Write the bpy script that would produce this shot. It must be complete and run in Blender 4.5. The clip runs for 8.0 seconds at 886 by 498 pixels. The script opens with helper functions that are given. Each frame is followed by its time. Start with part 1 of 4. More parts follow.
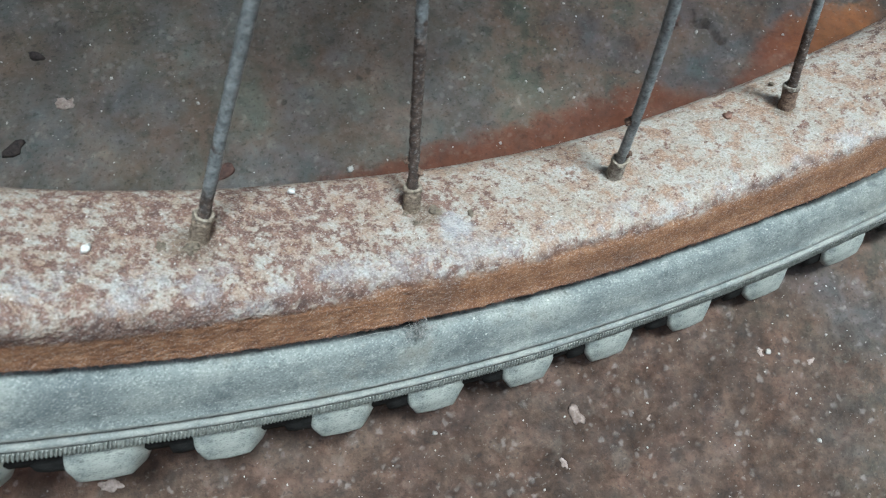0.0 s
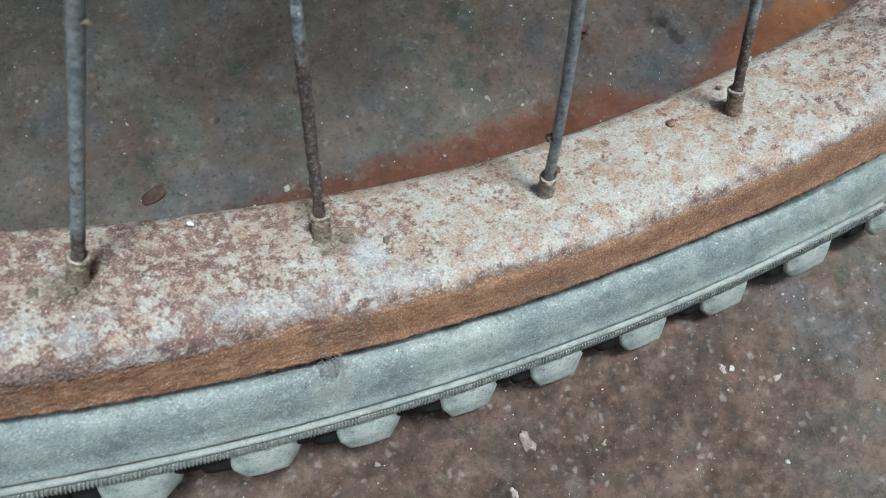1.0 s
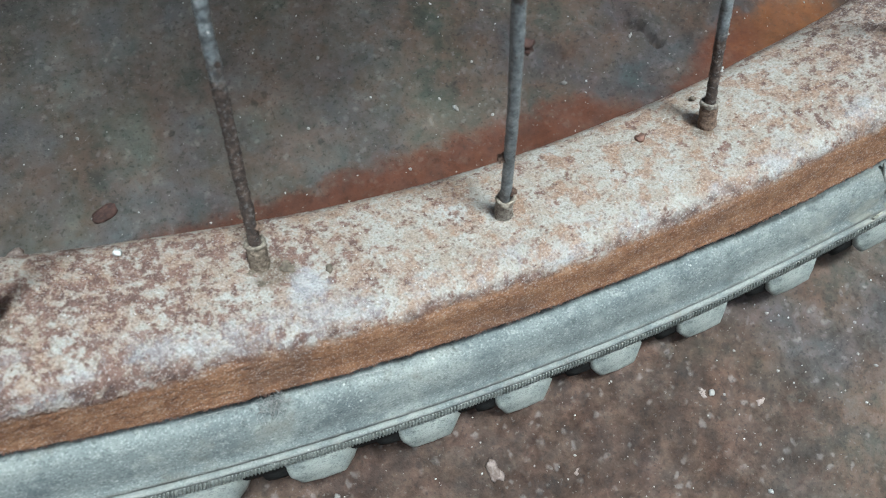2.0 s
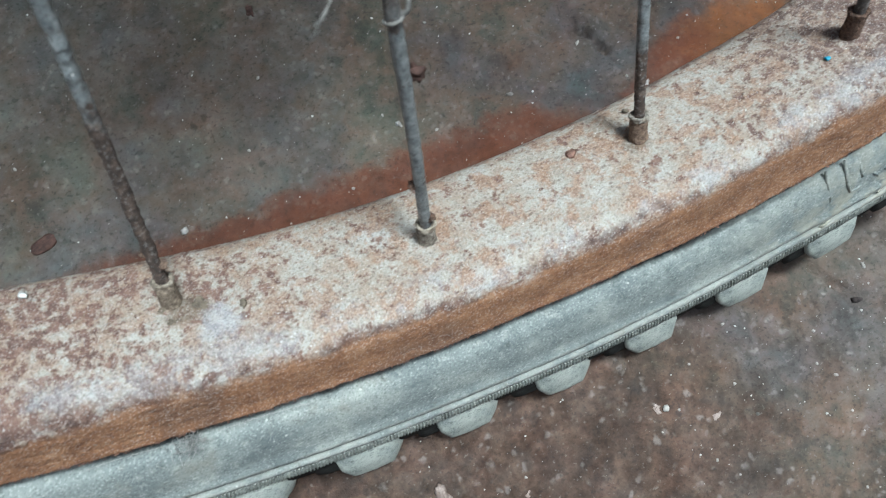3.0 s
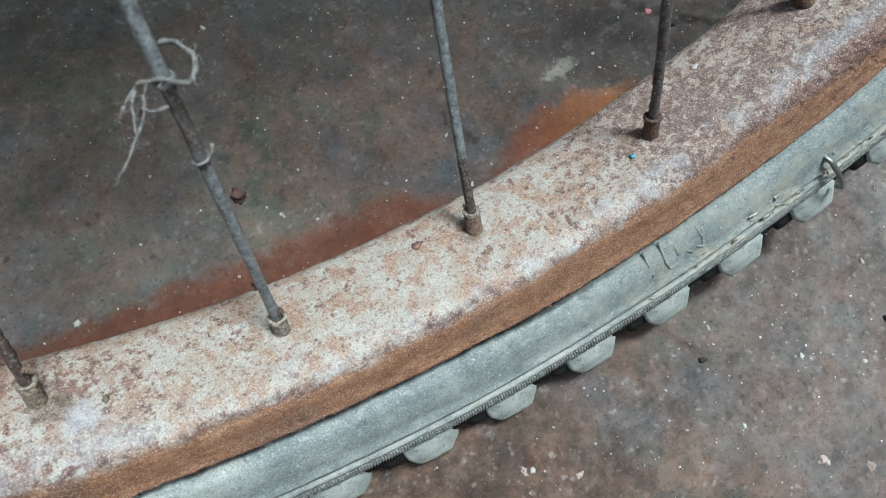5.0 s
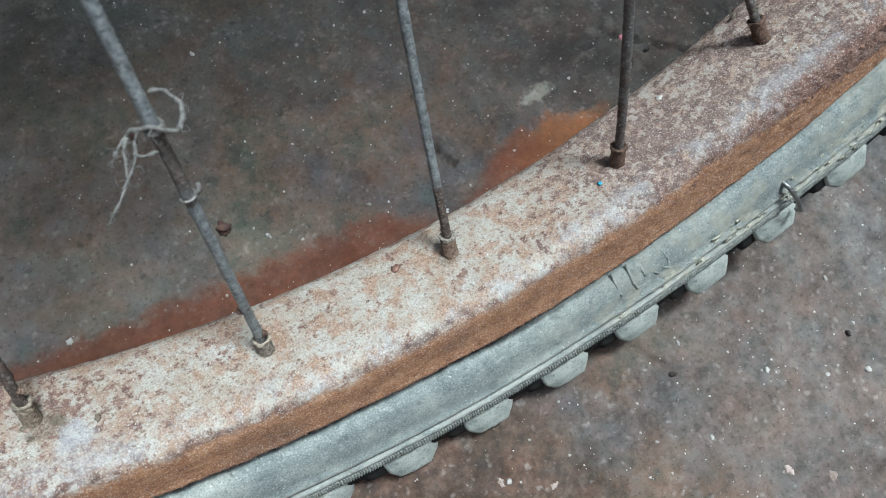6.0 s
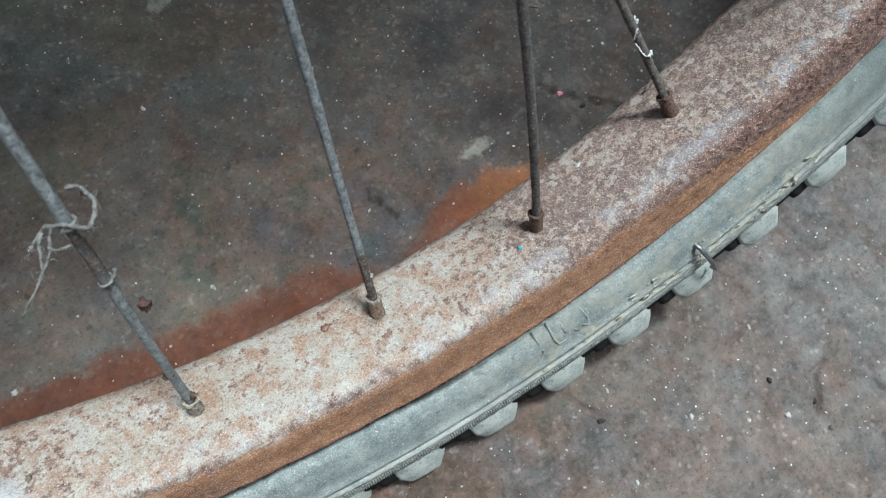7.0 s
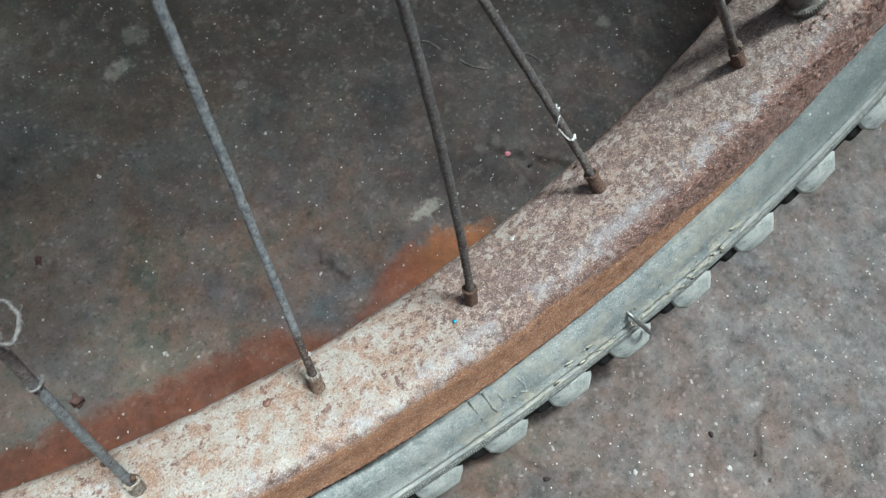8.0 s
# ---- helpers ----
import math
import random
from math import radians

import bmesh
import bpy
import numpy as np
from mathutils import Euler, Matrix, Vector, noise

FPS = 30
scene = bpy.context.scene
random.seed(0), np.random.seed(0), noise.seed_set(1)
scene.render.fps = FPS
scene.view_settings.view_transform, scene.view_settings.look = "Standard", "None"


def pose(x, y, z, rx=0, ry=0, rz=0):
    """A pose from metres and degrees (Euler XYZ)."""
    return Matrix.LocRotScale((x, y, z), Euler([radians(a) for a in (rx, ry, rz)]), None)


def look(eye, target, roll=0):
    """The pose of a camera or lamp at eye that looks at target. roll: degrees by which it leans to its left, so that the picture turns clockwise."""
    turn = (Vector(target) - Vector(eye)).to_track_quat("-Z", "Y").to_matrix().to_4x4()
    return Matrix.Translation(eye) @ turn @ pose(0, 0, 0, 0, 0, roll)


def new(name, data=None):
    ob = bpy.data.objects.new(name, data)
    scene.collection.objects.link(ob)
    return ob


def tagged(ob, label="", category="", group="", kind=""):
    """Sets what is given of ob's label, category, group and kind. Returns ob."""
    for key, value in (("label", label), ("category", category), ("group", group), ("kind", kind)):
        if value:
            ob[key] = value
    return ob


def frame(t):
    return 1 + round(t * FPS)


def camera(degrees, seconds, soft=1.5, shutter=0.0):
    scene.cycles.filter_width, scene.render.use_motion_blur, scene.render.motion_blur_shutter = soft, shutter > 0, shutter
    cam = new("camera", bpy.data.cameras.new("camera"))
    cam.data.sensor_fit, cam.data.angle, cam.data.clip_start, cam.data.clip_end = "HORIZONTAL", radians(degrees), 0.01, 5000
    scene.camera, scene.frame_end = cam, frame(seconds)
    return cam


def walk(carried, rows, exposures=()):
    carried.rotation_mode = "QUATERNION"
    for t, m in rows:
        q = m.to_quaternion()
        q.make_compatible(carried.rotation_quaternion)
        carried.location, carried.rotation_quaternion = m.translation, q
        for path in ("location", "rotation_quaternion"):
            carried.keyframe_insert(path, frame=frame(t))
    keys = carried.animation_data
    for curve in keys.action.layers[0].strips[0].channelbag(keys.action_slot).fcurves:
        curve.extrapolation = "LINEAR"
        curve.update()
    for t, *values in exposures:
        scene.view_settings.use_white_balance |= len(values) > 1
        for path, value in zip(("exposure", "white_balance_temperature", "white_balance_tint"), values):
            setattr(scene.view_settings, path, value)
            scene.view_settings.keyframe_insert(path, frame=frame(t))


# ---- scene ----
cam = camera(65.4, 8.0, soft=1.05, shutter=0.25)
cam.data.dof.use_dof = True
cam.data.dof.focus_distance = 0.165
cam.data.dof.aperture_fstop = 32.0
PATH = [
    (0.0, -0.0934, -0.1506, 0.1912, 12.89, -4.67, -21.23),
    (0.5, -0.0812, -0.1523, 0.1905, 13.13, -3.81, -22.01),
    (1.0, -0.0717, -0.1502, 0.1847, 12.66, -3.29, -22.60),
    (1.5, -0.0645, -0.1479, 0.1824, 12.80, -2.63, -22.83),
    (1.7, -0.0619, -0.1467, 0.1804, 12.22, -2.90, -22.66),
    (2.8, -0.0446, -0.1500, 0.1750, 12.49, -1.39, -23.95),
    (3.0, -0.0401, -0.1484, 0.1758, 12.20, -1.52, -24.44),
    (3.5, -0.0282, -0.1465, 0.1825, 13.52, -2.61, -25.61),
    (4.0, -0.0202, -0.1509, 0.1888, 14.78, -3.45, -26.81),
    (4.5, -0.0179, -0.1530, 0.1921, 15.46, -3.82, -27.20),
    (4.7, -0.0176, -0.1554, 0.1924, 16.09, -3.72, -27.25),
    (5.8, -0.0157, -0.1556, 0.2010, 17.36, -4.45, -27.68),
    (6.0, -0.0140, -0.1554, 0.2030, 17.23, -4.39, -27.66),
    (6.5, -0.0063, -0.1562, 0.2118, 17.80, -5.28, -27.89),
    (7.0, 0.0019, -0.1543, 0.2162, 18.50, -5.64, -27.91),
    (7.5, 0.0091, -0.1527, 0.2208, 19.16, -5.99, -28.31),
    (8.0, 0.0188, -0.1493, 0.2287, 19.97, -6.22, -28.95),
]

walk(cam, [(t, pose(x, y, z, rx, ry, rz)) for t, x, y, z, rx, ry, rz in PATH], [(0.0, 0.74, 5500, -3.5), (5.0, 0.78, 5550, -3.0), (7.5, 0.87, 5650, -2.0), (8.0, 0.92, 5700, -2.0)])

# ---------------------------------------------------------------- light
SUN_AZ, SUN_EL = radians(67), radians(77)          # azimuth clockwise from north (+y)
world = bpy.data.worlds.new("sky")
scene.world = world
world.use_nodes = True
wn = world.node_tree
sky = wn.nodes.new("ShaderNodeTexSky")
sky.sky_type, sky.sun_disc = "NISHITA", False
sky.sun_elevation, sky.sun_rotation = SUN_EL, SUN_AZ
sky.air_density, sky.dust_density, sky.ozone_density = 1.0, 5.0, 1.0
wn.links.new(sky.outputs[0], wn.nodes["Background"].inputs[0])
wn.nodes["Background"].inputs[1].default_value = 0.12
sun = new("sun", bpy.data.lights.new("sun", "SUN"))
sun.data.energy, sun.data.angle, sun.data.color = 3.1, radians(12.5), (1.0, 0.985, 0.96)
way = Vector((math.sin(SUN_AZ) * math.cos(SUN_EL), math.cos(SUN_AZ) * math.cos(SUN_EL), math.sin(SUN_EL)))
sun.matrix_world = look(way * 3, (0, 0, 0))


# ---------------------------------------------------------------- node helpers
class Mat:
    """A small builder for node materials. Places are object coordinates in metres."""

    def __init__(self, name, rough=0.8, metal=0.0, spec=0.4):
        self.m = bpy.data.materials.new(name)
        self.m.use_nodes = True
        self.t = self.m.node_tree
        self.b = self.t.nodes["Principled BSDF"]
        self.b.inputs["Roughness"].default_value = rough
        self.b.inputs["Metallic"].default_value = metal
        self.b.inputs["Specular IOR Level"].default_value = spec
        self.c = self.t.nodes.new("ShaderNodeTexCoord").outputs["Object"]

    def put(self, socket, value):
        if isinstance(value, bpy.types.NodeSocket):
            self.t.links.new(value, socket)
        elif isinstance(value, (tuple, list)):
            socket.default_value = (*value, 1.0) if len(value) == 3 and len(socket.default_value) == 4 else value
        else:
            socket.default_value = value

    def nz(self, scale, detail=4.0, rough=0.6, vec=None, distort=0.0):
        n = self.t.nodes.new("ShaderNodeTexNoise")
        self.put(n.inputs["Vector"], vec or self.c)
        n.inputs["Scale"].default_value, n.inputs["Detail"].default_value = scale, detail
        n.inputs["Roughness"].default_value, n.inputs["Distortion"].default_value = rough, distort
        return n.outputs["Fac"]

    def vor(self, scale, vec=None, out="Distance", feature="F1", jitter=1.0):
        n = self.t.nodes.new("ShaderNodeTexVoronoi")
        n.feature = feature
        self.put(n.inputs["Vector"], vec or self.c)
        n.inputs["Scale"].default_value, n.inputs["Randomness"].default_value = scale, jitter
        return n.outputs[out]

    def math(self, op, a, b=0.0, clamp=False):
        n = self.t.nodes.new("ShaderNodeMath")
        n.operation, n.use_clamp = op, clamp
        self.put(n.inputs[0], a)
        self.put(n.inputs[1], b)
        return n.outputs[0]

    def span(self, v, lo, hi, a=0.0, b=1.0, smooth=True):
        n = self.t.nodes.new("ShaderNodeMapRange")
        n.interpolation_type = "SMOOTHSTEP" if smooth else "LINEAR"
        self.put(n.inputs["Value"], v)
        for key, val in (("From Min", lo), ("From Max", hi), ("To Min", a), ("To Max", b)):
            self.put(n.inputs[key], val)
        return n.outputs["Result"]

    def ramp(self, fac, *stops):
        n = self.t.nodes.new("ShaderNodeValToRGB")
        self.put(n.inputs[0], fac)
        e = n.color_ramp.elements
        while len(e) < len(stops):
            e.new(0.5)
        for item, (p, col) in zip(e, stops):
            item.position = p
            item.color = (*col, 1.0) if isinstance(col, tuple) else (col, col, col, 1.0)
        return n.outputs[0]

    def mix(self, fac, a, b, blend="MIX"):
        n = self.t.nodes.new("ShaderNodeMix")
        n.data_type, n.blend_type = "RGBA", blend
        self.put(n.inputs[0], fac)
        self.put(n.inputs[6], a)
        self.put(n.inputs[7], b)
        return n.outputs[2]

    def xyz(self):
        n = self.t.nodes.new("ShaderNodeSeparateXYZ")
        self.t.links.new(self.c, n.inputs[0])
        return n.outputs[0], n.outputs[1], n.outputs[2]

    def shifted(self, amount, scale):
        """Coordinates pushed about by noise, so that edges run unevenly."""
        n = self.t.nodes.new("ShaderNodeTexNoise")
        n.inputs["Scale"].default_value, n.inputs["Detail"].default_value = scale, 3
        self.t.links.new(self.c, n.inputs["Vector"])
        v = self.t.nodes.new("ShaderNodeVectorMath")
        v.operation = "MULTIPLY_ADD"
        self.t.links.new(n.outputs["Color"], v.inputs[0])
        v.inputs[1].default_value = (amount,) * 3
        self.t.links.new(self.c, v.inputs[2])
        return v.outputs[0]

    def rand(self):
        return self.t.nodes.new("ShaderNodeObjectInfo").outputs["Random"]

    def polar(self):
        """Radius, angle from the wheel's bottom in degrees, and sideways place, of wheel coordinates."""
        x, y, z = self.xyz()
        r = self.math("SQRT", self.math("ADD", self.math("MULTIPLY", x, x), self.math("MULTIPLY", y, y)))
        a = self.math("MULTIPLY", self.math("ARCTAN2", x, self.math("MULTIPLY", y, -1.0)), 57.29578)
        return r, a, z

    def spot(self, a, z, deg, side, size, uneven):
        """A blot on the rim's face, round an angle and a sideways place."""
        along = self.math("MULTIPLY", self.math("SUBTRACT", a, deg), 0.00468)
        across = self.math("SUBTRACT", z, side)
        far = self.math("SQRT", self.math("ADD", self.math("MULTIPLY", along, along), self.math("MULTIPLY", across, across)))
        far = self.math("ADD", far, self.math("MULTIPLY", self.math("SUBTRACT", self.nz(260, 4, 0.65), 0.5), size * uneven))
        return self.span(far, size, size * 0.35)

    def done(self, colour, rough=None, bumps=()):
        self.put(self.b.inputs["Base Color"], colour)
        if rough is not None:
            self.put(self.b.inputs["Roughness"], rough)
        last = None
        for height, distance, strength in bumps:
            n = self.t.nodes.new("ShaderNodeBump")
            n.inputs["Distance"].default_value, n.inputs["Strength"].default_value = distance, strength
            self.put(n.inputs["Height"], height)
            if last:
                self.t.links.new(last, n.inputs["Normal"])
            last = n.outputs[0]
        if last:
            self.t.links.new(last, self.b.inputs["Normal"])
        return self.m


# ---------------------------------------------------------------- materials
def make_ground():
    m = Mat("earth_floor", 0.6, spec=0.25)
    x, y, z = m.xyz()
    w = m.shifted(0.0035, 170)
    mid = m.nz(42, 6, 0.70)
    fine, grit, sand = m.nz(240, 4, 0.68, w), m.nz(900, 2, 0.6), m.nz(2000, 1, 0.5)
    wob = m.math("MULTIPLY", m.math("SUBTRACT", m.nz(110, 5, 0.65), 0.5), 0.018)
    slow = m.math("MULTIPLY", m.math("SUBTRACT", m.nz(14, 4, 0.6), 0.5), 0.16)
    xs, ys = m.math("ADD", x, slow), m.math("ADD", y, m.math("MULTIPLY", slow, 0.5))
    # the patches below lie round the wheel; further off the floor is an even mix
    near = m.span(m.math("SQRT", m.math("ADD", m.math("MULTIPLY", x, x), m.math("MULTIPLY", y, y))), 0.95, 0.36)
    # trodden floor: brown, plum, slate and mossy dirt in patches
    hue = m.ramp(m.nz(30, 5, 0.66, w), (0.28, (0.048, 0.064, 0.050)), (0.38, (0.070, 0.062, 0.046)), (0.46, (0.108, 0.066, 0.046)), (0.52, (0.092, 0.070, 0.060)), (0.59, (0.080, 0.064, 0.066)), (0.66, (0.060, 0.067, 0.070)), (0.75, (0.046, 0.062, 0.054)))
    second = m.ramp(m.nz(75, 5, 0.68, w), (0.30, (0.040, 0.044, 0.040)), (0.42, (0.082, 0.059, 0.047)), (0.52, (0.068, 0.066, 0.058)), (0.62, (0.080, 0.080, 0.076)), (0.74, (0.118, 0.098, 0.084)))
    col = m.mix(m.span(m.nz(20, 3), 0.40, 0.60, 0.25, 0.70), hue, second)
    # the open side is drier and paler
    dry = m.math("MULTIPLY", near, m.math("MULTIPLY", m.span(xs, 0.035, 0.130), m.span(y, -0.10, -0.15)))
    warm = m.ramp(m.nz(62, 6, 0.70, w), (0.30, (0.072, 0.054, 0.046)), (0.44, (0.100, 0.075, 0.064)), (0.54, (0.116, 0.092, 0.081)), (0.64, (0.104, 0.091, 0.085)), (0.76, (0.150, 0.127, 0.115)))
    slate = m.ramp(m.nz(80, 6, 0.72, w), (0.32, (0.062, 0.063, 0.063)), (0.50, (0.096, 0.092, 0.091)), (0.70, (0.145, 0.137, 0.133)))
    pale = m.mix(m.span(m.math("ADD", m.nz(48, 6, 0.72, w), m.span(xs, 0.10, 0.20, -0.05, 0.09)), 0.42, 0.62, 0.05, 0.80), warm, slate)
    col = m.mix(m.math("MULTIPLY", dry, 0.92), col, pale)
    # dark greenish floor towards the wall, with the shade there put into its colour
    mossy_shade = m.ramp(m.nz(70, 5, 0.72), (0.34, (0.012, 0.014, 0.011)), (0.52, (0.026, 0.025, 0.020)), (0.70, (0.058, 0.053, 0.044)))
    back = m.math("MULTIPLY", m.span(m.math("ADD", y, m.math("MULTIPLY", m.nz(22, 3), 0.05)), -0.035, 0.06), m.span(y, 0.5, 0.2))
    col = m.mix(m.math("MULTIPLY", m.math("MULTIPLY", back, near), 0.74), col, mossy_shade)
    # shade inside the rising side of the wheel, painted into the floor
    side_shade = m.math("MULTIPLY", near, m.math("MULTIPLY", m.span(xs, 0.020, 0.130), m.span(ys, -0.125, -0.085)))
    col = m.mix(m.math("MULTIPLY", side_shade, m.span(m.nz(38, 5, 0.66, w), 0.34, 0.62, 0.92, 0.50)), col, m.ramp(m.nz(95, 5, 0.70), (0.34, (0.017, 0.016, 0.015)), (0.56, (0.036, 0.032, 0.031)), (0.74, (0.076, 0.064, 0.060))))
    # reddish dirt before the tyre and rust washed from the rim, with an uneven edge
    red = m.math("MULTIPLY", m.span(xs, 0.065, -0.010), m.math("MULTIPLY", m.math("MULTIPLY", m.span(y, -0.30, -0.22), m.span(y, -0.115, -0.14)), m.span(x, -0.32, -0.22)))
    col = m.mix(m.math("MULTIPLY", red, m.span(m.nz(52, 5, 0.66, w), 0.30, 0.60, 0.72, 0.97)), col, m.ramp(m.mix(0.5, fine, mid), (0.32, (0.038, 0.0225, 0.0165)), (0.50, (0.063, 0.0380, 0.0275)), (0.68, (0.090, 0.058, 0.044))))
    edge = m.ramp(m.span(x, -0.12, 0.12, smooth=False), (0.0, 0.66), (0.30, 0.52), (0.53, 0.49), (0.585, 0.46), (0.64, 0.20), (0.70, 0.36), (0.77, 0.60), (0.85, 0.66), (0.91, 0.50))
    line = m.math("ADD", m.math("MULTIPLY", edge, 0.04), -0.1055)
    depth = m.math("SUBTRACT", line, m.math("ADD", y, wob))
    inside = m.math("MULTIPLY", m.span(depth, -0.0015, 0.0065), m.span(m.math("ADD", x, wob), 0.108, 0.090))
    inside = m.math("MULTIPLY", inside, m.span(y, -0.150, -0.128))
    inside = m.math("MULTIPLY", inside, m.span(m.nz(95, 5, 0.65), 0.28, 0.50, 0.80, 1.0))
    inside = m.math("MULTIPLY", inside, m.math("MULTIPLY", m.span(x, -0.17, -0.06, 0.40, 0.95), m.span(x, -0.30, -0.20)))
    rust = m.ramp(m.math("ADD", m.math("MULTIPLY", m.mix(0.4, m.nz(80, 5, 0.65), fine), 0.6), m.span(x, 0.05, 0.085, 0.0, 0.32)), (0.2, (0.072, 0.028, 0.017)), (0.42, (0.118, 0.044, 0.024)), (0.72, (0.200, 0.080, 0.029)))
    # a paler, greyer mix on the far side, to the left
    pallid = m.math("MULTIPLY", near, m.math("MULTIPLY", m.span(xs, 0.03, -0.06), m.span(y, -0.16, -0.12)))
    col = m.mix(m.math("MULTIPLY", pallid, 0.36), col, m.ramp(m.nz(24, 4, 0.6), (0.36, (0.054, 0.074, 0.060)), (0.47, (0.076, 0.067, 0.056)), (0.55, (0.072, 0.076, 0.075)), (0.66, (0.069, 0.078, 0.082))))
    col = m.mix(inside, col, rust)
    # dried splashes of pale paint
    for px, py, long, wide, turn, much in ((0.0842, -0.0715, 0.0085, 0.0036, 8.0, 0.85), (0.0068, 0.0289, 0.0075, 0.0042, 20.0, 0.6), (0.0185, 0.0401, 0.0060, 0.0050, -30.0, 0.35), (0.1900, -0.0300, 0.0050, 0.0030, 0.0, 0.4), (0.0454, 0.0030, 0.0040, 0.0025, 15.0, 0.35)):
        dx, dy = m.math("SUBTRACT", x, px), m.math("SUBTRACT", y, py)
        ca, sa = math.cos(radians(turn)), math.sin(radians(turn))
        du = m.math("DIVIDE", m.math("ADD", m.math("MULTIPLY", dx, ca), m.math("MULTIPLY", dy, sa)), long)
        dv = m.math("DIVIDE", m.math("SUBTRACT", m.math("MULTIPLY", dy, ca), m.math("MULTIPLY", dx, sa)), wide)
        far = m.math("ADD", m.math("SQRT", m.math("ADD", m.math("MULTIPLY", du, du), m.math("MULTIPLY", dv, dv))), m.math("MULTIPLY", m.math("SUBTRACT", m.nz(260, 5, 0.7), 0.5), 2.2))
        col = m.mix(m.span(far, 1.0, 0.45, 0.0, much), col, (0.175, 0.170, 0.146))
    # crumbs and grain, dark and light
    uneven = m.math("ADD", m.math("MULTIPLY", m.math("SUBTRACT", mid, 0.5), 2.0), m.math("MULTIPLY", m.math("SUBTRACT", fine, 0.5), m.span(y, -0.115, -0.14, 0.9, 1.7)))
    uneven = m.math("ADD", uneven, m.math("MULTIPLY", m.math("SUBTRACT", m.nz(2.5, 5, 0.65), 0.5), m.span(near, 1.0, 0.0, 0.0, 1.6)))
    uneven = m.math("MAXIMUM", m.math("ADD", uneven, 1.12), 0.40)
    # lightens that same side by up to a quarter
    uneven = m.math("MULTIPLY", uneven, m.span(pallid, 0.0, 1.0, 1.0, 1.25))
    blots = m.nz(150, 3, 0.55, m.shifted(0.004, 90))
    col = m.mix(m.span(blots, 0.55, 0.70, 0.0, 0.38), col, (0.030, 0.026, 0.024))
    col = m.mix(m.span(blots, 0.42, 0.31, 0.0, 0.35), col, m.mix(0.5, col, (0.19, 0.165, 0.145)))
    hues = m.ramp(m.nz(105, 4, 0.6, m.shifted(0.006, 70)), (0.34, (1.0, 0.87, 0.82)), (0.46, (1.0, 0.96, 0.93)), (0.56, (0.92, 1.0, 0.97)), (0.68, (0.91, 0.97, 1.0)))
    col = m.mix(0.50, col, hues, "MULTIPLY")
    spots = m.math("MULTIPLY", m.span(m.vor(300, m.shifted(0.004, 240)), 0.34, 0.12), m.span(m.nz(80, 3), 0.44, 0.58))
    col = m.mix(m.math("MULTIPLY", spots, m.span(y, -0.10, -0.15, 0.35, 0.70)), col, m.mix(0.62, col, (0.24, 0.215, 0.20)))
    col = m.mix(1.0, col, uneven, "MULTIPLY")
    col = m.mix(m.span(grit, 0.56, 0.70, 0, 0.46), col, (0.022, 0.019, 0.017))
    col = m.mix(m.span(grit, 0.38, 0.25, 0, 0.45), col, (0.21, 0.192, 0.178))
    dark = m.math("MULTIPLY", m.span(m.vor(170, m.shifted(0.007, 160)), 0.22, 0.10), m.span(m.nz(45, 2), 0.52, 0.60))
    col = m.mix(m.math("MULTIPLY", dark, 0.45), col, (0.018, 0.016, 0.015))
    col = m.mix(m.math("MULTIPLY", inside, 0.55), col, rust)
    rough = m.span(m.nz(140, 4, 0.7), 0.35, 0.65, 0.66, 0.92)
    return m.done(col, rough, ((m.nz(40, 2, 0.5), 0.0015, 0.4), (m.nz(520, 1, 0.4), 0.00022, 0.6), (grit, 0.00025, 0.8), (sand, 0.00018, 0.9)))


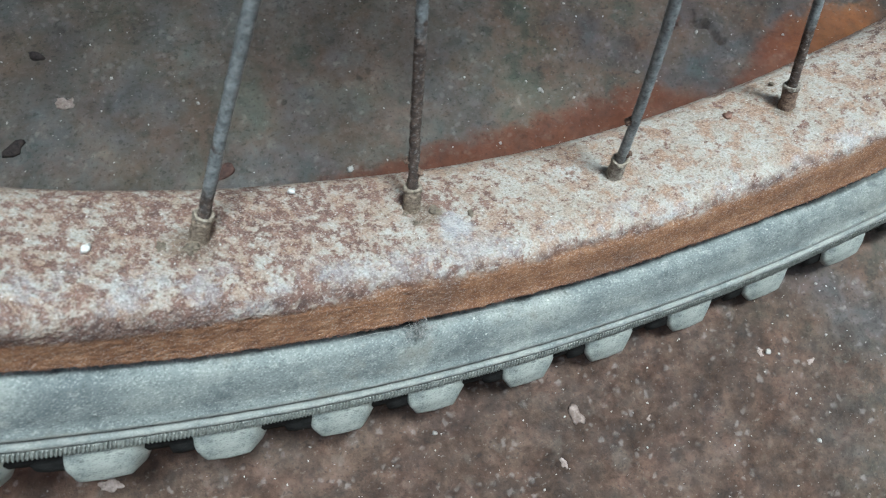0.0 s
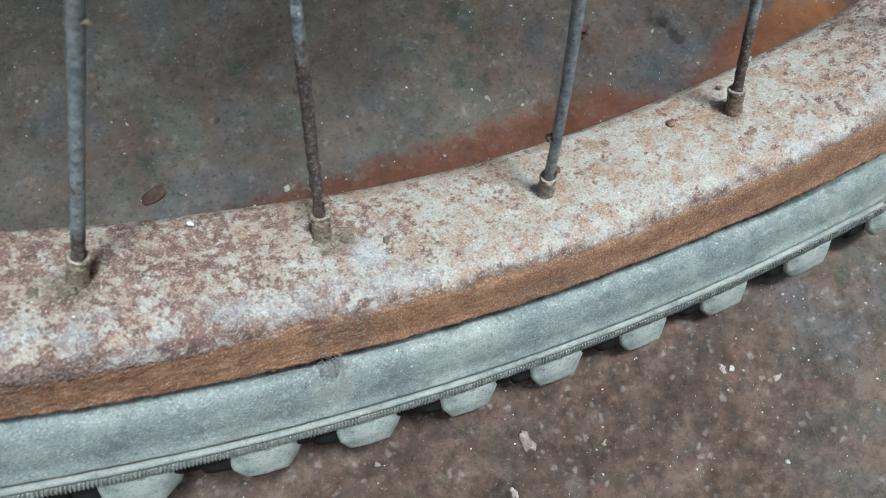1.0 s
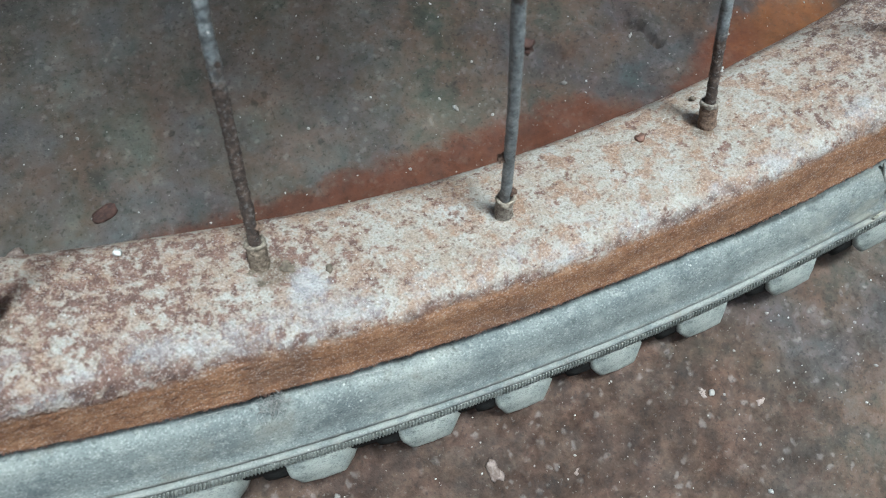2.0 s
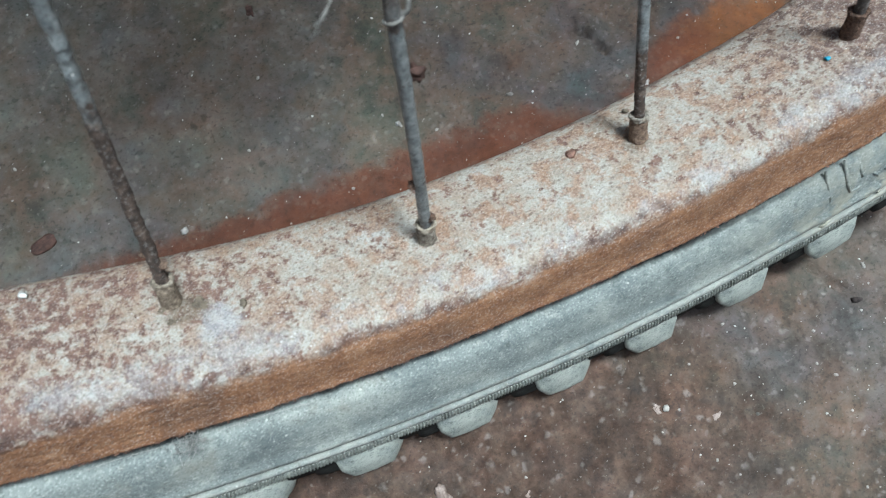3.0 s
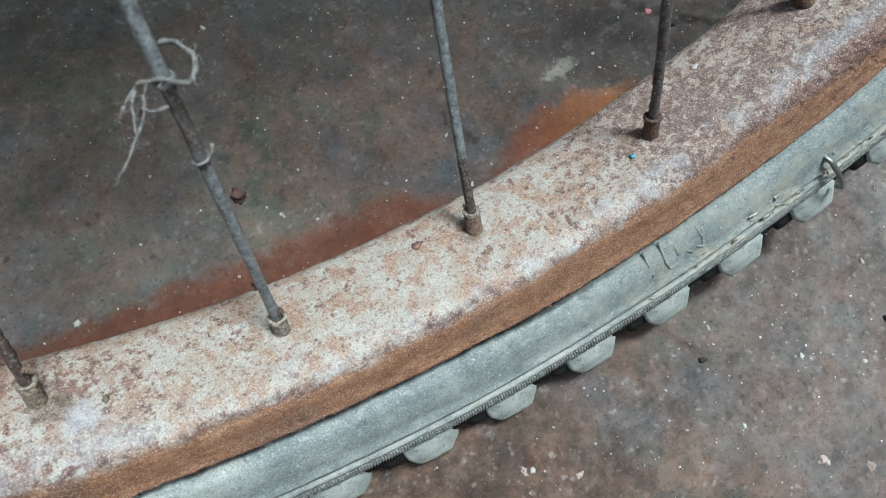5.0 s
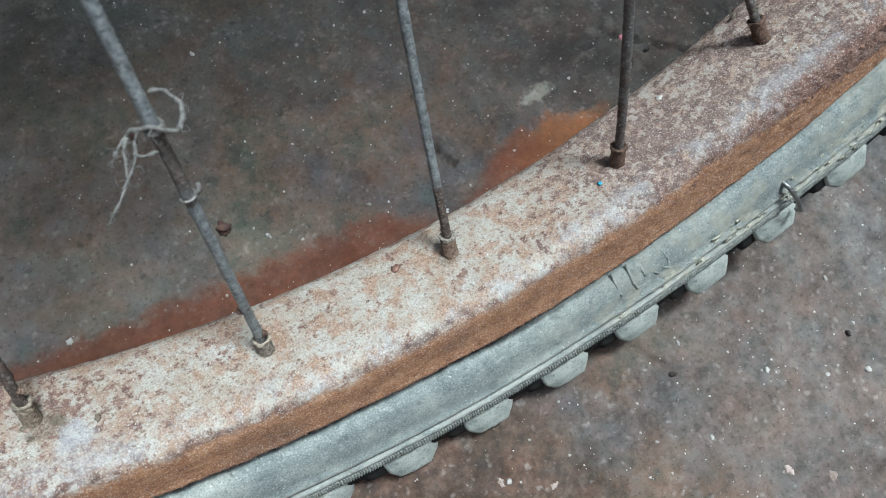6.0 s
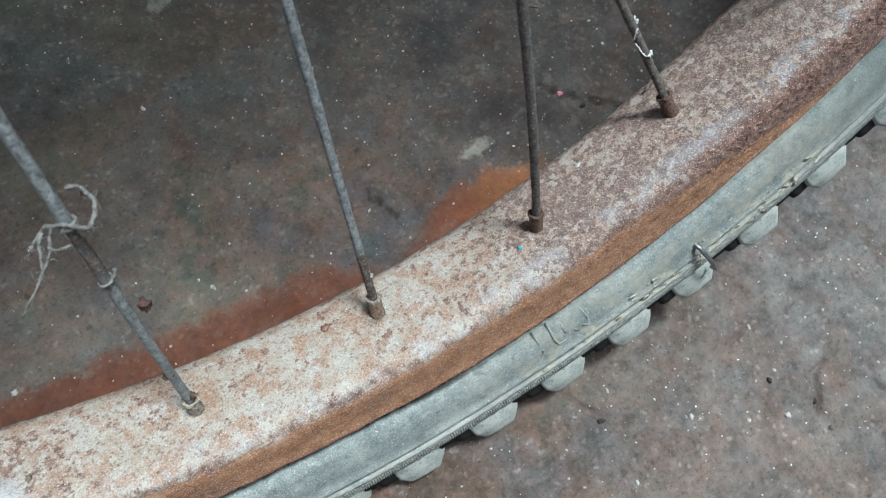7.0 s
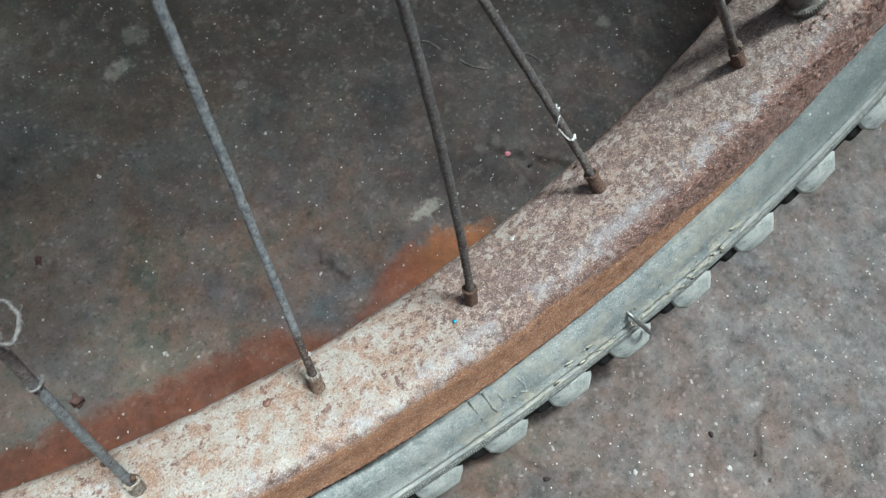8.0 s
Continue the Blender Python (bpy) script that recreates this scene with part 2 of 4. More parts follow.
def make_rim():
    m = Mat("rusted_painted_steel", 0.75, spec=0.35)
    r, a, z = m.polar()
    w1, w2 = m.shifted(0.0025, 180), m.shifted(0.0010, 600)
    speck, blot, dust, sand = m.nz(480, 3.5, 0.62, w1), m.nz(95, 5, 0.62), m.nz(1100, 2, 0.6), m.nz(2600, 1, 0.5)
    paint = m.ramp(m.nz(150, 6, 0.66), (0.30, (0.305, 0.268, 0.226)), (0.44, (0.390, 0.362, 0.318)), (0.57, (0.430, 0.412, 0.374)), (0.74, (0.470, 0.462, 0.446)))
    # tan film, and orange bleeding in blotches
    col = m.mix(m.span(m.nz(210, 6, 0.7, w1), 0.43, 0.62, 0.08, 0.60), paint, (0.325, 0.230, 0.160))
    bleed = m.math("MULTIPLY", m.span(m.nz(200, 5, 0.68, w1), 0.49, 0.58), m.span(a, -16.0, -6.0, 0.45, 0.66))
    col = m.mix(bleed, col, m.ramp(dust, (0.3, (0.225, 0.115, 0.068)), (0.7, (0.385, 0.230, 0.142))))
    # a dull mauve film of rust dust over the steeper end
    col = m.mix(m.math("MULTIPLY", m.span(a, 7.0, 17.0, 0.0, 0.48), m.span(m.nz(260, 5, 0.68, w1), 0.36, 0.56, 0.45, 1.0)), col, (0.292, 0.243, 0.222))
    # brown-red pitting, dense at both ends, sparse in between
    dense = m.ramp(m.span(a, -40, 60, smooth=False), (0.02, 0.66), (0.18, 0.70), (0.26, 0.56), (0.30, 0.32), (0.42, 0.30), (0.50, 0.44), (0.55, 0.76), (0.66, 0.76), (0.80, 0.72), (1.0, 0.72))
    lift = m.math("MULTIPLY", m.math("SUBTRACT", dense, 0.5), 0.36)
    lift = m.math("ADD", lift, m.math("MULTIPLY", m.math("SUBTRACT", blot, 0.5), 0.45))
    level = m.math("ADD", m.math("ADD", speck, lift), m.math("MULTIPLY", m.math("SUBTRACT", dust, 0.5), 0.26))
    brown = m.ramp(m.nz(520, 3, 0.6), (0.30, (0.092, 0.052, 0.046)), (0.50, (0.172, 0.100, 0.082)), (0.72, (0.275, 0.172, 0.136)))
    brown = m.mix(m.span(a, 5.0, 15.0, 0.0, 0.75), brown, m.ramp(m.nz(520, 3, 0.6), (0.30, (0.076, 0.053, 0.049)), (0.50, (0.150, 0.108, 0.097)), (0.72, (0.250, 0.192, 0.172))))
    col = m.mix(m.span(level, 0.46, 0.57, 0.0, 0.50), col, (0.285, 0.180, 0.128))
    pit = m.span(level, 0.545, 0.615)
    col = m.mix(m.math("MULTIPLY", pit, 0.88), col, brown)
    tiny = m.math("MULTIPLY", m.span(m.vor(820, w2), 0.36, 0.18), m.span(m.nz(230, 4), 0.40, 0.54))
    dots = m.math("MULTIPLY", m.span(m.vor(520, m.shifted(0.0012, 500)), 0.27, 0.15), m.span(m.nz(140, 3), 0.42, 0.54))
    col = m.mix(m.math("MULTIPLY", dots, 0.62), col, (0.165, 0.098, 0.070))
    col = m.mix(m.math("MULTIPLY", tiny, m.span(dense, 0.35, 0.65, 0.55, 0.70)), col, (0.115, 0.066, 0.050))
    grime = m.math("MULTIPLY", m.span(a, 26.0, 36.0), m.span(z, 0.0110, 0.0030, 0.20, 0.58))
    col = m.mix(grime, col, m.ramp(m.nz(340, 5, 0.70, w1), (0.32, (0.095, 0.070, 0.058)), (0.50, (0.190, 0.152, 0.130)), (0.68, (0.310, 0.268, 0.238))))
    # a pale smear, and dirt gathered round three nipples
    col = m.mix(m.math("MULTIPLY", m.spot(a, z, -14.6, 0.0044, 0.0046, 2.2), 0.6), col, (0.46, 0.475, 0.50))
    for deg, side, size in ((-25.6, 0.0026, 0.0062), (-15.6, 0.0000, 0.0052), (4.3, -0.0012, 0.0036)):
        col = m.mix(m.math("MULTIPLY", m.spot(a, z, deg, side, size, 1.0), 0.62), col, (0.120, 0.092, 0.066))
    # bare rusted flank, with a dark scaly border
    rw = m.math("ADD", r, m.math("MULTIPLY", m.math("SUBTRACT", m.nz(130, 6, 0.68), 0.5), 0.0056))
    rf = m.math("SUBTRACT", rw, m.span(a, 17.0, 37.0, 0.0, 0.0125))
    rf = m.math("SUBTRACT", rf, m.span(a, -13.0, -33.0, 0.0, 0.0034))
    # bluish worn zinc along the shoulder
    wear = m.math("MULTIPLY", m.span(z, 0.0060, 0.0110), m.span(m.nz(130, 6, 0.70, w1), 0.46, 0.60))
    zinc = m.ramp(dust, (0.33, (0.25, 0.25, 0.26)), (0.66, (0.43, 0.435, 0.455)))
    col = m.mix(m.math("MULTIPLY", wear, m.span(rf, 0.2716, 0.2700, 0, 0.55)), col, zinc)
    scaly = m.span(a, 17.0, 27.0)
    border = m.math("MULTIPLY", m.span(rw, 0.2688, 0.2704), m.span(rf, 0.2740, 0.2714))
    scale = m.ramp(m.nz(600, 3, 0.6), (0.3, (0.058, 0.036, 0.036)), (0.5, (0.125, 0.072, 0.056)), (0.7, (0.225, 0.145, 0.118)))
    col = m.mix(m.math("MULTIPLY", border, m.math("ADD", m.span(m.nz(160, 5), 0.42, 0.58, 0.10, 0.90), m.math("MULTIPLY", scaly, 0.75), clamp=True)), col, m.mix(m.math("MULTIPLY", scaly, 0.6), scale, m.ramp(m.nz(420, 3, 0.6, w1), (0.32, (0.060, 0.032, 0.027)), (0.48, (0.165, 0.085, 0.064)), (0.66, (0.310, 0.185, 0.142)))))
    flank = m.span(rf, 0.2704, 0.2726)
    orange = m.ramp(m.mix(0.45, m.nz(230, 4, 0.62, w1), dust), (0.28, (0.105, 0.052, 0.030)), (0.44, (0.235, 0.112, 0.058)), (0.58, (0.335, 0.176, 0.094)), (0.76, (0.43, 0.275, 0.175)))
    col = m.mix(flank, col, orange)
    dull = m.math("MULTIPLY", flank, m.span(m.nz(45, 4), 0.50, 0.62, 0, 0.5))
    col = m.mix(dull, col, (0.145, 0.085, 0.060))
    # grain; its white specks put small sparkles into the colour
    col = m.mix(m.span(sand, 0.55, 0.70, 0, 0.42), col, (0.10, 0.066, 0.050))
    col = m.mix(m.span(sand, 0.45, 0.32, 0, 0.34), col, (0.62, 0.58, 0.54))
    grains = m.math("MULTIPLY", m.span(m.vor(640), 0.16, 0.08), m.span(m.nz(170, 2), 0.50, 0.60))
    col = m.mix(m.math("MULTIPLY", grains, m.span(r, 0.2740, 0.2700, 0.12, 0.6)), col, (0.68, 0.66, 0.64))
    low, high = m.nz(420, 2, 0.45), m.nz(1150, 1, 0.4)
    calm = m.span(flank, 0.0, 1.0, 1.0, 0.45)
    crust = m.math("MULTIPLY", m.math("ADD", m.nz(360, 2, 0.5, w1), m.math("MULTIPLY", high, 0.6)), flank)
    rough = m.span(pit, 0, 1, 0.60, 0.9)
    return m.done(col, rough, ((m.math("MULTIPLY", low, calm), 0.00045, 0.8), (crust, 0.00016, 0.85), (m.math("MULTIPLY", high, calm), 0.00026, 0.8), (m.math("MULTIPLY", m.nz(2300, 0, 0.5), calm), 0.00014, 0.8), (pit, -0.00010, 0.8)))


def make_tyre(name, light):
    m = Mat(name, 0.78, spec=0.3)
    r, a, z = m.polar()
    tint = (0.222, 0.245, 0.236) if not light else (0.43, 0.455, 0.415)
    pale = (0.345, 0.360, 0.332) if not light else (0.55, 0.575, 0.525)
    deep = (0.158, 0.178, 0.178) if not light else (0.22, 0.25, 0.24)
    col = m.ramp(m.nz(70, 5, 0.65, m.shifted(0.004, 80)), (0.32, deep), (0.50, tint), (0.68, pale))
    scuff, sand = m.nz(420, 3, 0.6), m.nz(2400, 1, 0.5)
    col = m.mix(m.span(scuff, 0.55, 0.75, 0, 0.5), col, (0.44, 0.45, 0.41))
    col = m.mix(m.span(scuff, 0.42, 0.28, 0, 0.5), col, (0.085, 0.095, 0.092))
    col = m.mix(m.span(sand, 0.56, 0.70, 0, 0.46), col, (0.06, 0.07, 0.07))
    col = m.mix(m.span(sand, 0.43, 0.30, 0, 0.40), col, (0.55, 0.56, 0.53))
    smudge = m.span(m.nz(120, 5, 0.68, m.shifted(0.008, 50)), 0.56, 0.66, 0.0, 0.0 if light else 0.45)
    col = m.mix(smudge, col, (0.075, 0.092, 0.102))
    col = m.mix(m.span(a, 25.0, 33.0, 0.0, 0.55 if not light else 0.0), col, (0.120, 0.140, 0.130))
    # dried mud, thick on the side that rises
    there = m.math("MULTIPLY", m.span(a, 4.0, 14.0), m.span(a, 34.0, 27.0))
    by = m.span(r, 0.288, 0.300, 0.40, 0.95)
    mud = m.math("MULTIPLY", m.math("MULTIPLY", there, by), m.span(m.nz(160, 5, 0.6), 0.44, 0.58))
    col = m.mix(mud, col, m.ramp(m.nz(600, 4), (0.3, (0.250, 0.235, 0.185)), (0.7, (0.43, 0.415, 0.345))))
    # pale dust along the ribs
    pallid = m.math("MULTIPLY", m.span(r, 0.2980, 0.2990), m.span(r, 0.3040, 0.3030))
    col = m.mix(m.math("MULTIPLY", pallid, m.span(m.nz(220, 4), 0.35, 0.6, 0.1, 0.6)), col, (0.37, 0.37, 0.335))
    # the two grooves by the ribs, their shade painted as darker colour
    groove_shade = m.math("MULTIPLY", m.span(r, 0.2996, 0.3001), m.span(r, 0.3015, 0.3010))
    groove_shade = m.math("ADD", groove_shade, m.math("MULTIPLY", m.math("MULTIPLY", m.span(r, 0.3030, 0.3034), m.span(r, 0.3042, 0.3038)), 0.6), clamp=True)
    col = m.mix(m.math("MULTIPLY", groove_shade, m.span(m.nz(260, 3), 0.30, 0.55, 0.25, 0.55)), col, (0.085, 0.090, 0.082))
    grain = m.math("MULTIPLY", m.span(m.vor(430), 0.15, 0.08), m.span(m.nz(150, 2), 0.52, 0.64))
    col = m.mix(m.math("MULTIPLY", grain, 0.75), col, (0.66, 0.66, 0.62))
    # brown stains
    stain = m.span(m.nz(85, 5, 0.68, m.shifted(0.006, 60)), 0.56, 0.70)
    col = m.mix(m.math("MULTIPLY", stain, 0.40), col, (0.185, 0.165, 0.130))
    # shade in the gap under the rim lip, painted black on the bead
    gap_shade = m.math("MULTIPLY", m.span(m.math("ADD", r, m.math("MULTIPLY", m.math("SUBTRACT", m.nz(180, 4), 0.5), 0.0012)), 0.2866, 0.2859), m.span(a, 14.0, 4.0, 0.2, 0.95))
    col = m.mix(gap_shade, col, (0.016, 0.016, 0.015))
    # scratches that run along the wall, and the milled band under the ribs
    rows = m.t.nodes.new("ShaderNodeCombineXYZ")
    m.t.links.new(m.math("MULTIPLY", a, 0.0012), rows.inputs[0])
    m.t.links.new(r, rows.inputs[1])
    lines = m.nz(900, 2, 0.5, rows.outputs[0])
    col = m.mix(m.span(lines, 0.60, 0.74, 0, 0.05 if light else 0.45), col, deep)
    col = m.mix(m.span(lines, 0.38, 0.26, 0, 0.05 if light else 0.30), col, pale)
    band = m.math("MULTIPLY", m.span(r, 0.3038, 0.3042), m.span(r, 0.3082, 0.3078))
    teeth = m.math("MULTIPLY", m.math("SINE", m.math("MULTIPLY", a, 2.0 * math.pi * 7.0)), band)
    return m.done(col, m.span(scuff, 0.3, 0.7, 0.9, 0.65), ((m.math("MULTIPLY", mud, m.nz(300, 2)), 0.00022, 0.9), (teeth, 0.000035 if not light else 0.0, 0.9), (m.nz(500, 2, 0.5), 0.00022, 0.8), (m.nz(1500, 1, 0.5), 0.00016, 0.8), (lines, 0.0 if light else 0.0002, 0.5)))


def make_spoke(name, rusty, onset=0.256, band=None):
    m = Mat(name, 0.6, metal=0.0, spec=0.5)
    r, a, z = m.polar()
    zinc = m.ramp(m.nz(620, 5, 0.70), (0.32, (0.105, 0.114, 0.120)), (0.50, (0.20, 0.216, 0.222)), (0.68, (0.335, 0.352, 0.352)))
    if rusty:
        zinc = m.mix(0.55, zinc, (0.055, 0.047, 0.042))
    rust = m.ramp(m.nz(700, 5, 0.65), (0.30, (0.032, 0.025, 0.022)), (0.52, (0.080, 0.056, 0.045)), (0.74, (0.20, 0.145, 0.112)))
    if rusty:
        mask = m.math("MULTIPLY", m.span(m.nz(200, 4), 0.36, 0.56, 1.0, 0.62), m.span(r, 0.215, 0.262, 0.55, 1.0))
    else:
        mask = m.math("ADD", m.span(m.math("ADD", r, m.math("MULTIPLY", m.math("SUBTRACT", m.nz(160, 4), 0.5), 0.045)), onset - 0.006, onset + 0.006), m.span(m.nz(260, 4), 0.58, 0.68, 0.0, 0.8), clamp=True)
    if band:
        mask = m.math("MAXIMUM", mask, m.math("MULTIPLY", m.math("MULTIPLY", m.span(r, band[0] - 0.001, band[0] + 0.001), m.span(r, band[1] + 0.003, band[1] - 0.003)), 0.85))
    col = m.mix(mask, zinc, rust)
    speck = m.nz(1500, 2, 0.6)
    col = m.mix(m.span(speck, 0.54, 0.66, 0.0, 0.50), col, (0.030, 0.024, 0.022))
    col = m.mix(m.span(speck, 0.44, 0.34, 0.0, 0.35), col, (0.36, 0.345, 0.325))
    col = m.mix(m.math("MULTIPLY", m.span(m.vor(700), 0.18, 0.09), m.span(m.nz(300, 2), 0.54, 0.64)), col, (0.55, 0.53, 0.50))
    return m.done(col, m.span(mask, 0, 1, 0.5, 0.85), ((m.nz(900, 2, 0.5), 0.00016, 0.8), (m.nz(2300, 1), 0.00014, 0.9)))


def make_plain(name, low, high, scale, rough=0.8, metal=0.0, depth=0.0004, vary=0.0):
    m = Mat(name, rough, metal)
    f = m.nz(scale, 5, 0.65)
    if vary:
        f = m.math("ADD", f, m.math("MULTIPLY", m.math("SUBTRACT", m.rand(), 0.5), vary))
    return m.done(m.ramp(f, (0.32, low), (0.68, high)), None, ((m.nz(scale * 1.4, 2, 0.5), depth, 0.9),))


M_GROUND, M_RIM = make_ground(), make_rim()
M_BAND = make_plain("dark_grey_rubber", (0.15, 0.16, 0.148), (0.36, 0.372, 0.338), 900, 0.85)
M_TYRE, M_KNOB = make_tyre("dusty_rubber", False), make_tyre("pale_worn_rubber", True)
M_SPOKE, M_SPOKE_RUST = make_spoke("dull_zinc_wire", False), make_spoke("rusted_wire", True)
M_SPOKE_BAND = make_spoke("wire_with_a_brown_stretch", False, 0.262, (0.2005, 0.2140))
M_SPOKE_HALF = make_spoke("half_rusted_wire", False, 0.228)
M_SPOKE_FOOT = make_spoke("wire_rusted_at_the_foot", False, 0.244)
M_NIPPLE = make_plain("rusted_brass", (0.075, 0.052, 0.040), (0.36, 0.29, 0.215), 1500, 0.85, depth=0.0007)
M_NIPPLE_PALE = make_plain("limed_brass", (0.115, 0.082, 0.060), (0.42, 0.385, 0.33), 1500, 0.85, depth=0.0007)
M_NIPPLE_TAN = make_plain("brown_rusted_brass", (0.075, 0.046, 0.034), (0.31, 0.215, 0.155), 1500, 0.85, depth=0.0007)
M_COLLAR = make_plain("worn_brass", (0.10, 0.075, 0.052), (0.52, 0.45, 0.36), 700, 0.7, depth=0.0010)
M_NIPPLE_DARK = make_plain("dark_rusted_brass", (0.045, 0.027, 0.022), (0.19, 0.115, 0.080), 1500, 0.85, depth=0.0007)
M_CRUST = make_plain("flaking_rust", (0.075, 0.040, 0.032), (0.350, 0.200, 0.150), 620, 0.85)
# near-black that stands for the shade in the gaps between the knobs
M_GAP_BLACK = make_plain("gap_black", (0.010, 0.010, 0.010), (0.030, 0.030, 0.029), 400, 0.8)
M_GAP_BLACK.node_tree.nodes["Principled BSDF"].inputs["Specular IOR Level"].default_value = 0.08
M_STEEL = make_plain("dull_steel", (0.13, 0.13, 0.13), (0.32, 0.32, 0.31), 300, 0.45, 0.7)
M_NUT = make_plain("tarnished_nickel", (0.060, 0.055, 0.048), (0.25, 0.235, 0.205), 500, 0.6, 0.2)
M_STRING = make_plain("grey_twine", (0.085, 0.080, 0.074), (0.28, 0.268, 0.25), 900, 0.95)
M_FLUFF = make_plain("grey_fluff", (0.22, 0.22, 0.21), (0.50, 0.49, 0.47), 900, 0.95)
M_CHALK = make_plain("white_flake", (0.58, 0.57, 0.54), (0.85, 0.84, 0.81), 900, 0.85)
M_STONE = make_plain("stone", (0.11, 0.10, 0.09), (0.42, 0.39, 0.36), 350, 0.75, vary=0.5)
M_PINK = make_plain("pale_stone", (0.17, 0.125, 0.105), (0.42, 0.345, 0.31), 700, 0.7, vary=0.3)
M_RED_STONE = make_plain("dull_red_brick", (0.032, 0.018, 0.015), (0.110, 0.058, 0.046), 500, 0.8)
M_CLOD = make_plain("dried_mud", (0.33, 0.315, 0.255), (0.54, 0.52, 0.43), 500, 0.95, depth=0.0008)
M_DIRT = make_plain("dark_dirt", (0.085, 0.068, 0.052), (0.25, 0.205, 0.155), 700, 0.95, depth=0.0008)
M_BLUE = make_plain("blue_plastic", (0.03, 0.26, 0.42), (0.06, 0.40, 0.58), 900, 0.5)
M_GRAIN = make_plain("pale_grain", (0.42, 0.40, 0.385), (0.78, 0.765, 0.74), 700, 0.5)
M_PALE = make_plain("pale_chip", (0.28, 0.265, 0.25), (0.58, 0.56, 0.53), 500, 0.75)
M_WALL = make_plain("grey_plaster", (0.12, 0.115, 0.105), (0.20, 0.19, 0.175), 9, 0.9, depth=0.004)
M_ROSE = make_plain("pink_plastic", (0.42, 0.14, 0.18), (0.62, 0.26, 0.30), 800, 0.6)
M_LEAF = make_plain("dry_leaf_crumb", (0.016, 0.013, 0.014), (0.060, 0.045, 0.040), 800, 0.9)


# ---------------------------------------------------------------- building helpers
def part(name, bm, material, parent=None, label="", at=None, smooth=True):
    """Links a bmesh as one mesh object, under a thing or a part."""
    me = bpy.data.meshes.new(name)
    bm.to_mesh(me)
    bm.free()
    me.materials.append(material)
    if smooth:
        me.shade_smooth()
    ob = new(name, me)
    if parent:
        ob.parent = parent
    if at:
        ob.matrix_basis = at
    return tagged(ob, label) if label else ob


def revolve(profile, steps, wobble=None, closed=True, dense=None):
    """Turns a profile of (radius, sideways) round the wheel's axis. wobble(r, z, place) gives a shift of both.
    dense: from and to in degrees, and the step there."""
    bm, rings = bmesh.new(), []
    turns = [360.0 * k / steps - 180 for k in range(steps)]
    if dense:
        lo, hi, gap = dense
        turns = [a for a in turns if not lo - gap < a < hi + gap] + list(np.arange(lo, hi, gap))
        turns.sort()
    for deg in turns:
        a = radians(deg)
        s, c = math.sin(a), -math.cos(a)
        ring = []
        for r, z in profile:
            dr, dz = wobble(r, z, Vector((r * s, r * c, z)), deg) if wobble else (0, 0)
            ring.append(bm.verts.new(((r + dr) * s, (r + dr) * c, z + dz)))
        rings.append(ring)
    n = len(profile)
    for k in range(len(rings)):
        p, q = rings[k], rings[(k + 1) % len(rings)]
        for i in range(n if closed else n - 1):
            j = (i + 1) % n
            bm.faces.new((p[i], p[j], q[j], q[i]))
    bmesh.ops.recalc_face_normals(bm, faces=bm.faces)
    return bm


def refined(profile, gap):
    """The closed profile with points at most gap apart."""
    out = []
    for (r0, z0), (r1, z1) in zip(profile, profile[1:] + profile[:1]):
        n = max(1, math.ceil(math.hypot(r1 - r0, z1 - z0) / gap))
        out += [(r0 + (r1 - r0) * i / n, z0 + (z1 - z0) * i / n) for i in range(n)]
    return out


def tube(points, radii, sides=8, bm=None, rough=0.0, seed=0.0):
    """A round bar along points, with its radius at each, its ends closed."""
    bm = bm or bmesh.new()
    rings = []
    side = None
    for i, p in enumerate(points):
        d = (points[min(i + 1, len(points) - 1)] - points[max(i - 1, 0)]).normalized()
        if side is None:
            side = d.orthogonal().normalized()
        side = (side - d * side.dot(d)).normalized()
        up = d.cross(side)
        ring = []
        for k in range(sides):
            a = 2 * math.pi * k / sides
            o = side * math.cos(a) + up * math.sin(a)
            g = radii[i] * (1 + rough * (noise.noise((p + o * radii[i]) * 700 + Vector((seed, seed, 0))) + 0.8 * noise.noise((p + o * radii[i]) * 1700))) if rough else radii[i]
            ring.append(bm.verts.new(p + o * g))
        rings.append(ring)
    for p, q in zip(rings, rings[1:]):
        for k in range(sides):
            j = (k + 1) % sides
            bm.faces.new((p[k], p[j], q[j], q[k]))
    bm.faces.new(rings[0][::-1])
    bm.faces.new(rings[-1])
    return bm


def lump(size, seed, flat=0.6, detail=2, rough=0.55, bm=None, at=(0, 0, 0), m=None):
    """An irregular stone or clod, its underside near the height of at."""
    bm = bm or bmesh.new()
    made = bmesh.ops.create_icosphere(bm, subdivisions=detail, radius=1.0)["verts"]
    off = Vector((seed * 3.1, seed * 1.7, seed * 0.9))
    rnd = random.Random(seed)
    sx, sy, turn = rnd.uniform(0.7, 1.25), rnd.uniform(0.6, 1.0), rnd.uniform(0, 6.28)
    for v in made:
        k = 1 + rough * noise.noise(v.co * 1.6 + off) + 0.3 * rough * noise.noise(v.co * 4.1 + off)
        p = Vector((v.co.x * sx, v.co.y * sy, v.co.z * flat)) * k * size
        p.rotate(Euler((0, 0, turn)))
        p = p + Vector(at) + Vector((0, 0, size * flat * 0.55))
        v.co = m @ p if m else p
    return bm


